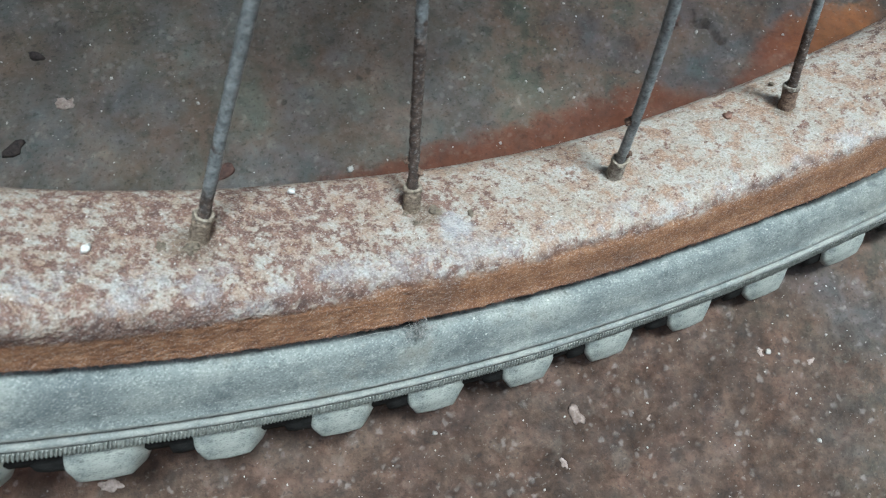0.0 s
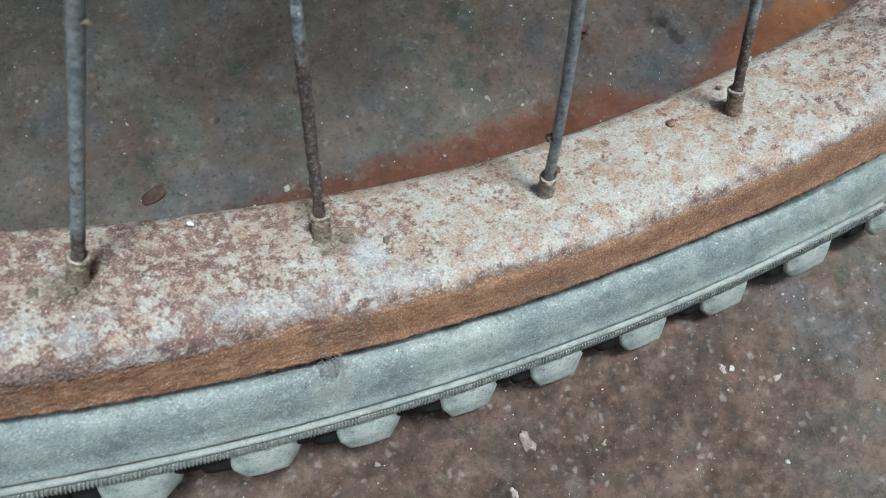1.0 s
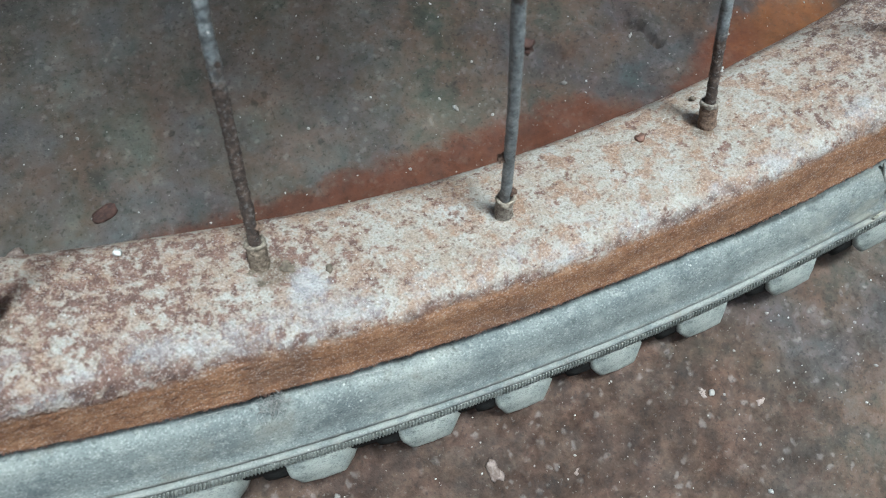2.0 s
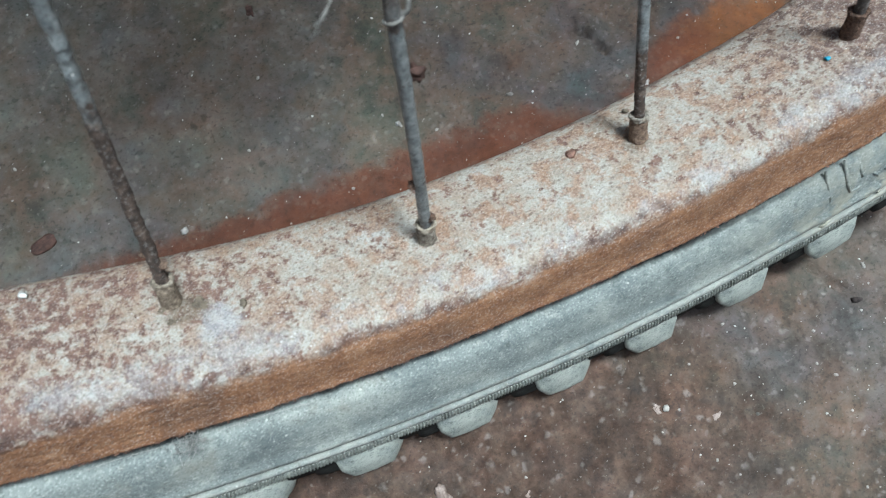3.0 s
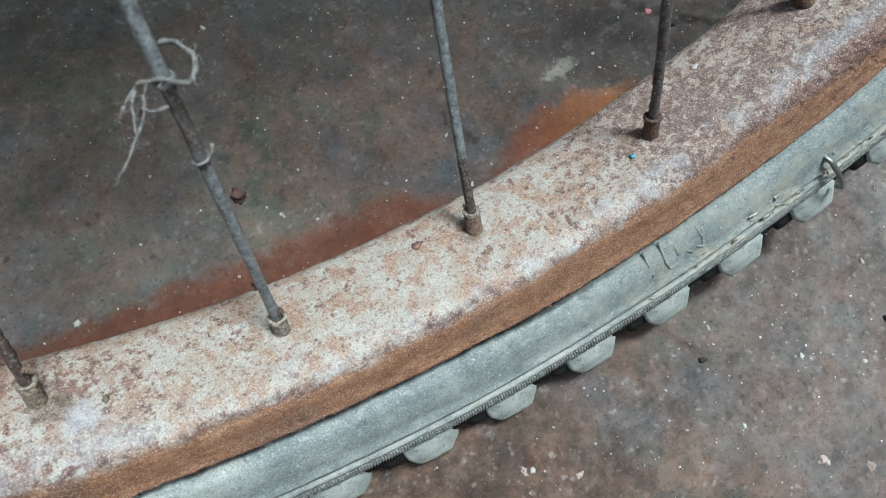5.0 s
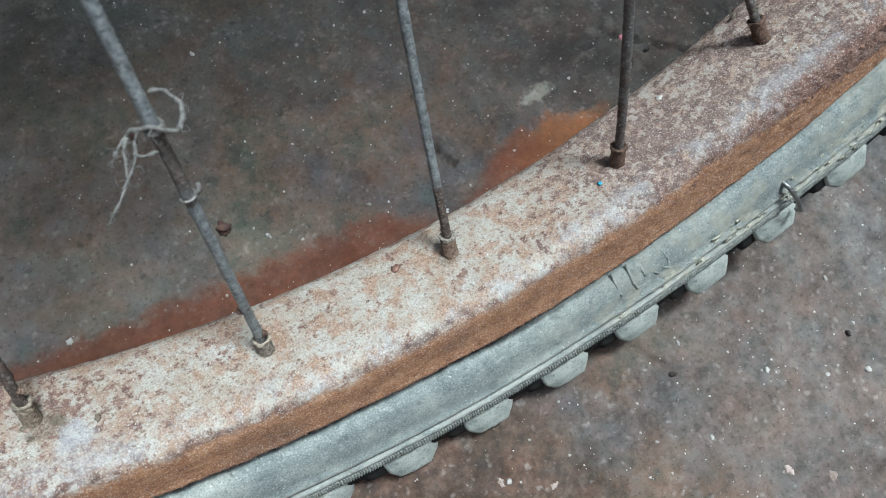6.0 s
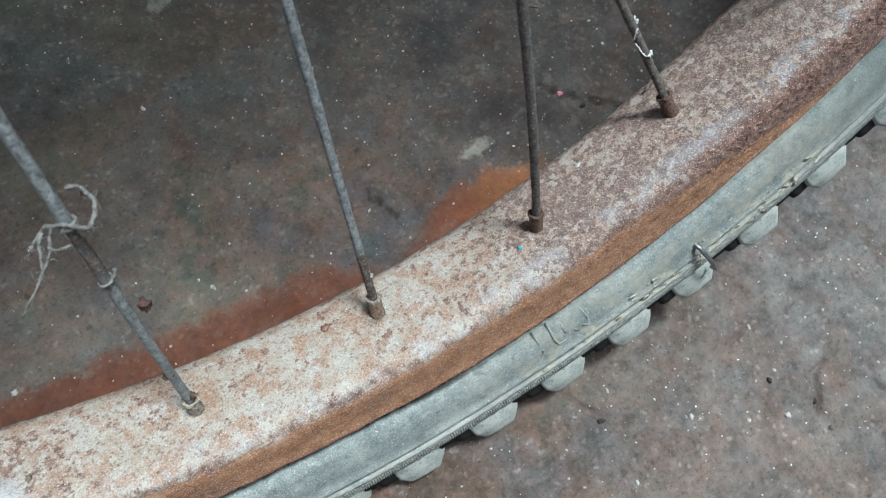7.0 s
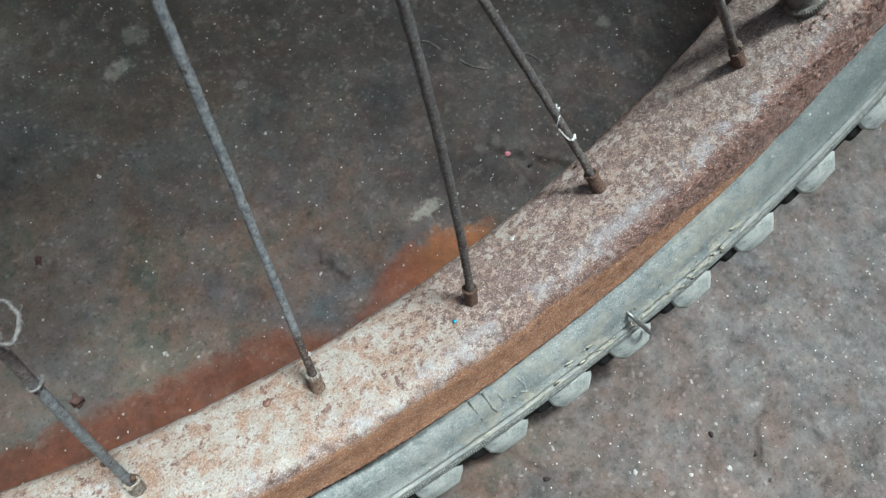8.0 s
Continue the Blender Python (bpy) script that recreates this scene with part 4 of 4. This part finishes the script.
for ring in range(3):
    for k in range(teeth):
        j = (k + 1) % teeth
        bm.faces.new([bm.verts[i] for i in (ring * teeth + k, ring * teeth + j, ring * teeth + teeth + j, ring * teeth + teeth + k)])
bm.faces.new([bm.verts[k] for k in range(teeth)][::-1])
bm.faces.new([bm.verts[3 * teeth + k] for k in range(teeth)])
part("ring_nut", bm, M_NUT, valve, "knurled round nut", smooth=False)


# ---------------------------------------------------------------- small things on the wheel
def loose(name, bm, material, label, category, m=None, group="", kind="", smooth=True):
    ob = part(name, bm, material, None, "", m, smooth)
    return tagged(ob, label, category, group, kind)


def bent_line(points, steps=8, jitter=0.0, seed=0):
    """A smooth line through points, a little uneven."""
    rnd, out = random.Random(seed), []
    pts = [Vector(p) for p in points]
    for i in range(len(pts) - 1):
        a, b, c, d = pts[max(i - 1, 0)], pts[i], pts[i + 1], pts[min(i + 2, len(pts) - 1)]
        for s in range(steps):
            t = s / steps
            p = 0.5 * ((2 * b) + (c - a) * t + (2 * a - 5 * b + 4 * c - d) * t * t + (3 * b - a - 3 * c + d) * t ** 3)
            out.append(p + Vector([rnd.uniform(-jitter, jitter) for _ in range(3)]))
    return out + [pts[-1]]


# twine tied round a spoke, with two loose ends, frayed
course, _ = spoke_line(2)
knot, knot_low = WHEEL @ course(0.0675), WHEEL @ course(0.0530)
axis = (WHEEL @ course(0.075) - knot).normalized()
u = axis.orthogonal().normalized()
v = axis.cross(u)
wrap = [knot + (u * math.cos(t * 0.7) + v * math.sin(t * 0.7)) * 0.0014 + axis * (0.0004 * math.sin(t * 0.9)) for t in range(20)]
bm = tube(wrap, [0.00038] * len(wrap), 6, rough=0.3)
D = knot
end_a = [(0.0014, 0.0069, -0.0014), (0.0032, 0.0061, -0.0014), (0.0042, 0.0042, -0.0010), (0.0049, 0.0022, -0.0002), (0.0045, -0.0002, 0.0006), (0.0036, -0.0019, 0.0011), (0.0027, -0.0026, 0.0014),
         (0.0013, -0.0019, 0.0016), (0.0001, -0.0010, 0.0017), (-0.0016, -0.0001, 0.0011), (-0.0032, 0.0009, 0.0), (-0.0045, 0.0006, -0.0007), (-0.0058, -0.0001, -0.0013), (-0.0070, -0.0012, -0.0018)]
end_b = [(-0.0021, 0.0, 0.0006), (-0.0033, -0.0005, -0.0007), (-0.0040, -0.0021, -0.0014), (-0.0053, -0.0036, -0.0023), (-0.0073, -0.0055, -0.0029), (-0.0090, -0.0073, -0.0033), (-0.0108, -0.0086, -0.0039)]
end_c = [(-0.0042, 0.0005, -0.0007), (-0.0053, -0.0010, -0.0012), (-0.0059, -0.0028, -0.0019), (-0.0066, -0.0047, -0.0026)]
end_d = [(-0.0010, -0.0028, -0.0020), (-0.0029, -0.0028, -0.0017), (-0.0036, -0.0027, -0.0013), (-0.0042, -0.0020, -0.0012)]
for i, (pts, g) in enumerate(((end_a, 0.00046), (end_b, 0.00028), (end_c, 0.00032), (end_d, 0.00030))):
    line = bent_line([Vector(p) + D for p in pts], 7, 0.00006, i)
    tube(line, [g * (1.0 + 0.25 * noise.noise(line[j] * 900) - 0.40 * j / len(line)) for j in range(len(line))], 6, bm, rough=0.35, seed=i)
rnd = random.Random(8)
for i in range(34):
    root = Vector(rnd.choice(end_a[1:] + end_b[1:] + end_c[1:])) + D
    tip = root + Vector([rnd.uniform(-1, 1) for _ in range(3)]) * 0.0018
    mid = (root + tip) / 2 + Vector([rnd.uniform(-1, 1) for _ in range(3)]) * 0.001
    tube(bent_line([root, mid, tip], 4), [0.00007] * 9, 4, bm)
loose("twine", bm, M_STRING, "frayed grey twine knotted round a wheel spoke", "string")

axis2 = (WHEEL @ course(0.060) - knot_low).normalized()
wrap = [knot_low + (u * math.cos(t * 0.7) + v * math.sin(t * 0.7)) * 0.00135 + axis2 * (0.00012 * (t - 5)) for t in range(11)]
bm = tube(wrap, [0.00026] * len(wrap), 6, rough=0.3)
stub = bent_line([knot_low, knot_low + Vector((0.0018, -0.0004, 0.0010)), knot_low + Vector((0.0024, 0.0006, 0.0022))], 5)
tube(stub, [0.0003] * len(stub), 6, bm, rough=0.3)
loose("thread_wrap", bm, M_STRING, "short grey thread wound round a wheel spoke", "string")

# white flakes clinging to a rusted spoke: two clumps, and a beaded trail between them
course5, _ = spoke_line(5)
axis5 = (WHEEL @ course5(0.030) - WHEEL @ course5(0.020)).normalized()
# the camera's back axis; the strands below are placed to fit its view
camera_side = Vector((-0.254, -0.250, 0.934))
side5 = camera_side.cross(axis5).normalized() * -1
front5 = axis5.cross(side5).normalized()
front5 = front5 if front5.dot(camera_side) > 0 else -front5
bm = bmesh.new()
rnd = random.Random(15)
STRANDS = (((0.0308, 52), (0.0302, 70), (0.0295, 62), (0.0290, 84)), ((0.0284, 15), (0.0278, -20), (0.0268, -58), (0.0262, -80)), ((0.0250, -76), (0.0238, -66), (0.0228, -58), (0.0216, -44), (0.0207, -20), (0.0204, 12), (0.0207, 40), (0.0203, 62)))
for strand in STRANDS:
    pts = [WHEEL @ course5(s - 0.0012) + (front5 * math.cos(radians(q)) + side5 * math.sin(radians(q))) * 0.00118 for s, q in strand]
    line = bent_line(pts, 4, 0.00008, 3)
    tube(line, [0.00016 * rnd.uniform(0.7, 1.4) for _ in line], 5, bm, rough=0.3)
    for p in line[::2]:
        lump(rnd.uniform(0.00014, 0.00032), 300 + len(bm.verts), 0.75, 1, 0.9, bm, p)
for i in range(15):
    s, q = (rnd.gauss(0.0205, 0.0003), rnd.gauss(36, 26)) if i % 5 else (rnd.gauss(0.0303, 0.0004), rnd.gauss(65, 12))
    p = WHEEL @ course5(s - 0.0012) + (front5 * math.cos(radians(q)) + side5 * math.sin(radians(q))) * rnd.uniform(0.0011, 0.0015)
    lump(rnd.uniform(0.00022, 0.00046), 500 + i, 0.7, 1, 0.9, bm, p)
loose("white_flakes", bm, M_CHALK, "beaded white crumbs stuck to a rusted spoke", "flakes", kind="stuff")

# wire staple through the tyre wall
ends = [(0.2945, 0.0180, 21.15), (0.2952, 0.0200, 21.18), (0.2972, 0.0208, 21.25), (0.3010, 0.0212, 21.38), (0.3055, 0.0212, 21.52), (0.3092, 0.0206, 21.60), (0.3102, 0.0190, 21.60)]
line = bent_line([WHEEL @ on_wheel(*e) for e in ends], 5)
loose("wire_staple", tube(line, [0.00066] * len(line), 8, rough=0.15), M_STEEL, "bent grey wire staple stuck in the tyre wall", "staple")

# grey fluff caught between rim and tyre
bm, rnd = bmesh.new(), random.Random(21)
spot = WHEEL @ on_wheel(0.2842, 0.0168, -16.7)
for i in range(70):
    root = spot + Vector((rnd.gauss(0, 0.0016), rnd.gauss(0, 0.0007), rnd.gauss(0, 0.0004)))
    mid = root + Vector([rnd.gauss(0, 0.0008) for _ in range(3)])
    tip = mid + Vector([rnd.gauss(0, 0.0010) for _ in range(3)])
    tube(bent_line([root, mid, tip], 4), [0.00006] * 9, 3, bm)
for a, b in (((0.2838, 0.0163, -15.6), (0.2838, 0.0166, -12.2)), ((0.2838, 0.0163, -17.5), (0.2840, 0.0166, -20.0))):
    p, q = WHEEL @ on_wheel(*a), WHEEL @ on_wheel(*b)
    tube(bent_line([p, (p + q) / 2 + Vector((0, 0.0002, 0.0004)), q], 6), [0.00007] * 13, 3, bm)
loose("fluff", bm, M_FLUFF, "tuft of grey fluff caught under the rim edge", "fluff")

# small bits on the rim
def on_rim(z, deg, lift=0.0):
    """A pose on the rim's inner face, its z axis pointing at the hub."""
    return WHEEL @ Matrix.Translation(on_wheel(RIM_R - 0.0002 - lift, z, deg)) @ pose(0, 0, 0, 0, 0, deg) @ pose(0, 0, 0, -90)


loose("plastic_crumb", lump(0.00055, 5, 0.7, 2), M_BLUE, "tiny bright blue plastic crumb on the rim", "crumb", on_rim(0.0036, 12.96))
loose("white_chip", flake(0.0010, 31, 0.0004), M_CHALK, "small white chip lying on the rim", "chip", on_rim(-0.0105, -21.1), "chips on the rim")
loose("white_chip", flake(0.0010, 32, 0.00012), M_PALE, "small white chip lying on the rim", "chip", on_rim(-0.0075, 18.6), "chips on the rim")
loose("white_chip", flake(0.0008, 33, 0.0004), M_CHALK, "small white chip lying on the rim", "chip", on_rim(0.0035, -29.2), "chips on the rim")
for i, (z, deg, s) in enumerate(((0.0022, -13.6, 0.0008), (-0.0060, 1.6, 0.0012), (-0.0125, 24.5, 0.0005), (-0.010, 4.9, 0.0005))):
    loose("dirt_crumb", flake(s, 50 + i, 0.0003), M_CRUST if i == 1 else M_DIRT, "dark crumb of dirt lying on the rim", "dirt", on_rim(z, deg), "crumbs on the rim")
for i, (z, deg, s) in enumerate(((-0.0004, -15.15, 0.0013), (0.0036, -25.6, 0.0015), (0.0030, -26.7, 0.0011), (0.0022, -16.2, 0.0010), (-0.0010, -16.5, 0.0009))):
    loose("dirt_clod", lump(s, 70 + i, 0.5, 4, 1.0), M_DIRT, "clod of dried dirt beside a spoke nipple", "dirt", on_rim(z, deg, -0.0004), "clods on the rim")
# pale sand grains, which also stand for sparkles on the rim
bm, rnd = bmesh.new(), random.Random(44)
for i in range(300):
    z, deg = rnd.gauss(0.004, 0.0065), rnd.uniform(-36, 46)
    if abs(z) < 0.0118:
        m = on_rim(z, deg)
        lump(rnd.uniform(0.00006, 0.00019), i, 0.7, 1, 0.5, bm, m=m)
loose("sand", bm, M_CHALK, "pale grains of sand scattered over the rim, standing for sparkles too", "sand", kind="stuff")

# coarse flakes of rust along the rim's shoulder
bm, rnd = bmesh.new(), random.Random(91)
for i in range(2200):
    deg = rnd.triangular(15, 47, 36)
    low = 0.2688 + 0.0016 * ease((30 - deg) / 12)
    r = rnd.uniform(low, 0.2745 + 0.0060 * ease((deg - 18) / 14))
    if noise.noise(Vector((deg * 1.3, r * 420, 2))) < -0.05 - 0.3 * ease((deg - 24) / 8):
        continue
    z = 0.0125 + 0.0030 * ease((r - 0.2686) / 0.0040) + 0.0001
    out = 55 * (1 - ease((r - 0.2690) / 0.0030))
    m = WHEEL @ Matrix.Translation(on_wheel(r, z, deg)) @ pose(0, 0, 0, 0, 0, deg) @ pose(0, 0, 0, -out) @ Matrix.Diagonal((rnd.uniform(0.8, 1.7), 1.0, 0.7, 1.0))
    lump(0.00014 + 0.00044 * rnd.random() ** 2.5, 2400 + i, 0.45, 1, 0.9, bm, m=m)
for i in range(1700):
    deg = rnd.uniform(-42, 20)
    r, z = (rnd.gauss(0.2830, 0.0002), 0.0161) if i % 3 else (rnd.gauss(0.2708, 0.0007), 0.0148)
    dr, dz = rim_wobble(r, z, on_wheel(r, z, deg), deg)
    m = WHEEL @ Matrix.Translation(on_wheel(r + dr, z + dz, deg)) @ pose(0, 0, 0, 0, 0, deg)
    lump(0.00008 + 0.00022 * rnd.random() ** 3, 8400 + i, 0.5, 1, 0.9, bm, m=m)
for i in range(60):
    m = on_rim(0.0085 + rnd.gauss(0, 0.0016), 38.8 + rnd.gauss(0, 0.9))
    lump(0.00015 + 0.00045 * rnd.random() ** 2, 6400 + i, 0.5, 1, 0.9, bm, m=m)
loose("rust_flakes", bm, M_CRUST, "coarse crumbly rust flakes along the rim shoulder and lip", "rust", kind="stuff", smooth=False)

# dried mud on the tyre wall: flat uneven cakes and crumbs
bm, rnd = bmesh.new(), random.Random(61)
for i in range(420):
    deg = rnd.triangular(9, 34, 25)
    r = rnd.choice((rnd.gauss(0.3012, 0.0012), rnd.gauss(0.2975, 0.0040), rnd.gauss(0.2995, 0.0022)))
    z = 0.0161 + (min(max(r, 0.2845), 0.2985) - 0.2845) * 0.21 - max(r - 0.3035, 0) * 0.5
    if 0.2872 < r < 0.3040 and noise.noise(Vector((deg * 0.9, r * 300, 0))) > -0.15:
        m = WHEEL @ Matrix.Translation(on_wheel(r, z, deg)) @ pose(0, 0, 0, 0, 0, deg + rnd.uniform(-25, 25)) @ Matrix.Diagonal((rnd.uniform(0.8, 1.5), 1.0, 0.55, 1.0))
        lump(0.00014 + 0.0009 * rnd.random() ** 5, 400 + i, 0.30, 2, 1.3, bm, m=m)
loose("dried_mud", bm, M_CLOD, "yellowish dried mud cakes and crumbs along the tyre ribs", "mud", kind="stuff")

# ---------------------------------------------------------------- bits on the floor
PALE = [(0.1296, -0.1993, 0.0016), (0.1402, -0.2094, 0.0014), (0.1344, -0.1854, 0.0009), (0.0801, -0.1650, 0.0009), (0.1002, -0.1847, 0.0010), (0.1349, -0.1696, 0.0010), (0.1166, -0.1945, 0.0008), (0.0141, -0.1757, 0.0012),
        (0.1630, -0.1767, 0.0008), (0.0183, -0.0212, 0.0009), (-0.0138, -0.0096, 0.0010), (0.0151, -0.0830, 0.0012), (-0.0795, -0.0836, 0.0014), (-0.0833, -0.1619, 0.0010), (-0.0170, -0.0788, 0.0010),
        (0.0390, -0.0770, 0.0008), (0.0734, -0.1930, 0.0009), (0.0985, -0.1839, 0.0008), (0.0445, -0.0191, 0.0008), (-0.0165, -0.0792, 0.0010), (0.0172, -0.2035, 0.0010), (0.0350, -0.1868, 0.0008)]
for i, (x, y, s) in enumerate(PALE):
    loose("stone_chip", lump(s * 0.8, 100 + i, 0.65, 2, 0.6), M_PALE if i % 2 == 0 else M_STONE, "small pale stone chip lying on the dark floor", "stone", pose(x, y, floor_height(x, y) - 0.0002), "stone chips on the floor")
PINK = [(-0.0454, -0.1717, 0.0030), (-0.0534, -0.1821, 0.0018), (-0.0264, -0.1799, 0.0014), (0.0120, -0.1749, 0.0017), (0.0252, -0.1828, 0.0017), (-0.1498, -0.0374, 0.0026), (-0.1380, -0.0760, 0.0040), (-0.1652, -0.1437, 0.0030), (0.0895, -0.2118, 0.0022), (0.1002, -0.2190, 0.0024)]
for i, (x, y, s) in enumerate(PINK):
    loose("pebble", lump(s * 0.85, 140 + i, 0.35, 3, 0.7), M_PINK, "flat pinkish pebble pressed into the dirty floor", "stone", pose(x, y, floor_height(x, y) - 0.0006), "pebbles on the floor")
# last flake: a hanging bit, set on the floor to fit the camera's view
for i, (x, y, s) in enumerate(((-0.1535, -0.0203, 0.0036), (-0.1662, -0.0465, 0.0042), (0.1306, -0.1875, 0.0012), (0.1410, -0.2000, 0.0012), (0.0733, -0.1721, 0.0014), (0.1275, -0.0733, 0.0012))):
    loose("dark_flake", flake(s * (0.75 if i > 1 else 0.5), 170 + i, 0.0007), M_LEAF, "dark curled flake lying on the floor", "flake", pose(x, y, floor_height(x, y) - 0.0002), "dark flakes on the floor")
x, y = -0.1137, -0.0722
loose("oval_pebble", lump(0.0030, 211, 0.35, 3, 0.35), M_RED_STONE, "smooth oval reddish pebble half sunk in the floor", "stone", pose(x, y, floor_height(x, y) - 0.0009, 0, 0, 20) @ Matrix.Diagonal((1.3, 0.75, 1.0, 1.0)))
for i, (x, y, s) in enumerate(((-0.0413, -0.0308, 0.0016),)):
    loose("red_crumb", lump(s, 220 + i, 0.55, 3, 0.8), M_RED_STONE, "dark red crumb of brick on the floor", "crumb", pose(x, y, floor_height(x, y) - 0.0003), "red crumbs on the floor")

# a crumb that hangs on a silk thread beside a spoke
course_k, _ = spoke_line(2)
hung, hold = Vector((-0.0221, -0.1057, 0.0830)), WHEEL @ course_k(0.0478)
bm = lump(0.0011, 231, 0.9, 3, 0.8, at=hung - Vector((0, 0, 0.0005)))
line = bent_line([hold, (hold + hung) / 2 + Vector((0, 0, -0.0003)), hung], 6)
tube(line, [0.00004] * len(line), 4, bm)
loose("hanging_crumb", bm, M_RED_STONE, "dark red crumb hanging on a silk thread beside a spoke", "crumb")

# dirt caught on the spokes
for i, (k, h, size, mat) in enumerate(((2, 0.0185, 0.0010, M_NIPPLE_DARK), (2, 0.0082, 0.0008, M_NIPPLE_DARK), (1, 0.0125, 0.0008, M_NIPPLE_TAN), (1, 0.0096, 0.0009, M_NIPPLE_TAN), (3, 0.0135, 0.0005, M_PALE), (6, 0.0085, 0.0009, M_DIRT), (5, 0.0100, 0.0007, M_DIRT), (0, 0.0500, 0.0008, M_DIRT))):
    course_k, _ = spoke_line(k)
    out = Vector((-1, 1, -1, 1, 1, 1, 1, 1)[i] * Vector((0.9, -0.35, 0.2)))
    loose("dirt_clod", lump(size, 260 + i, 0.7, 3, 0.9), mat, "small clod of dirt stuck to a spoke", "dirt", Matrix.Translation(WHEEL @ course_k(h) + out * 0.0011 - Vector((0, 0, size * 0.4))), "clods on the spokes")

x, y = 0.1223, -0.0651
loose("pink_crumb", lump(0.0011, 151, 0.7, 2, 0.6), M_ROSE, "tiny pink plastic crumb on the dark floor", "crumb", pose(x, y, floor_height(x, y) - 0.0001))
FIBRES = [((0.1157, -0.0063), (0.1190, -0.0090), (0.1212, -0.0139)), ((0.1258, -0.0211), (0.1290, -0.0262), (0.1344, -0.0297)), ((0.1500, -0.0280), (0.1540, -0.0320), (0.1555, -0.0370))]
for i, pts in enumerate(FIBRES):
    line = bent_line([(x, y, floor_height(x, y) + 0.0004) for x, y in pts], 6, 0.0001, i)
    loose("dry_fibre", tube(line, [0.00022] * len(line), 5, rough=0.5), M_STRING, "pale dry plant fibre lying on the floor", "fibre", None, "fibres on the floor")

bm, rnd = bmesh.new(), random.Random(77)
for i in range(2400):
    x, y = rnd.uniform(-0.22, 0.30), rnd.uniform(-0.25, 0.085)
    if noise.noise(Vector((x, y, 0)) * 25) + rnd.uniform(-0.6, 0.6) < -0.1:
        continue
    s = 0.00014 + 0.0005 * rnd.random() ** 3
    lump(s, 900 + i, 0.7, 1, 0.5, bm, (x, y, floor_height(x, y) - s * 0.3))
loose("grit", bm, M_STONE, "fine grey grit scattered over the dark floor", "grit", kind="stuff")

# white grains, which also imitate small bright glints on the floor
bm, rnd = bmesh.new(), random.Random(78)
for i in range(4200):
    x, y = rnd.uniform(-0.20, 0.30), rnd.uniform(-0.25, 0.06)
    camera_side = 1.0 if y < -0.13 else 0.8
    if rnd.random() > camera_side * (0.35 + ease((x + 0.02) / 0.12) * 0.65):
        continue
    s = 0.00009 + 0.00030 * rnd.random() ** 4
    lump(s, 4900 + i, 0.7, 1, 0.6, bm, (x, y, floor_height(x, y) - s * 0.2))
loose("pale_grit", bm, M_GRAIN, "fine white grains on the dark floor, standing for sand and glints", "grit", kind="stuff")
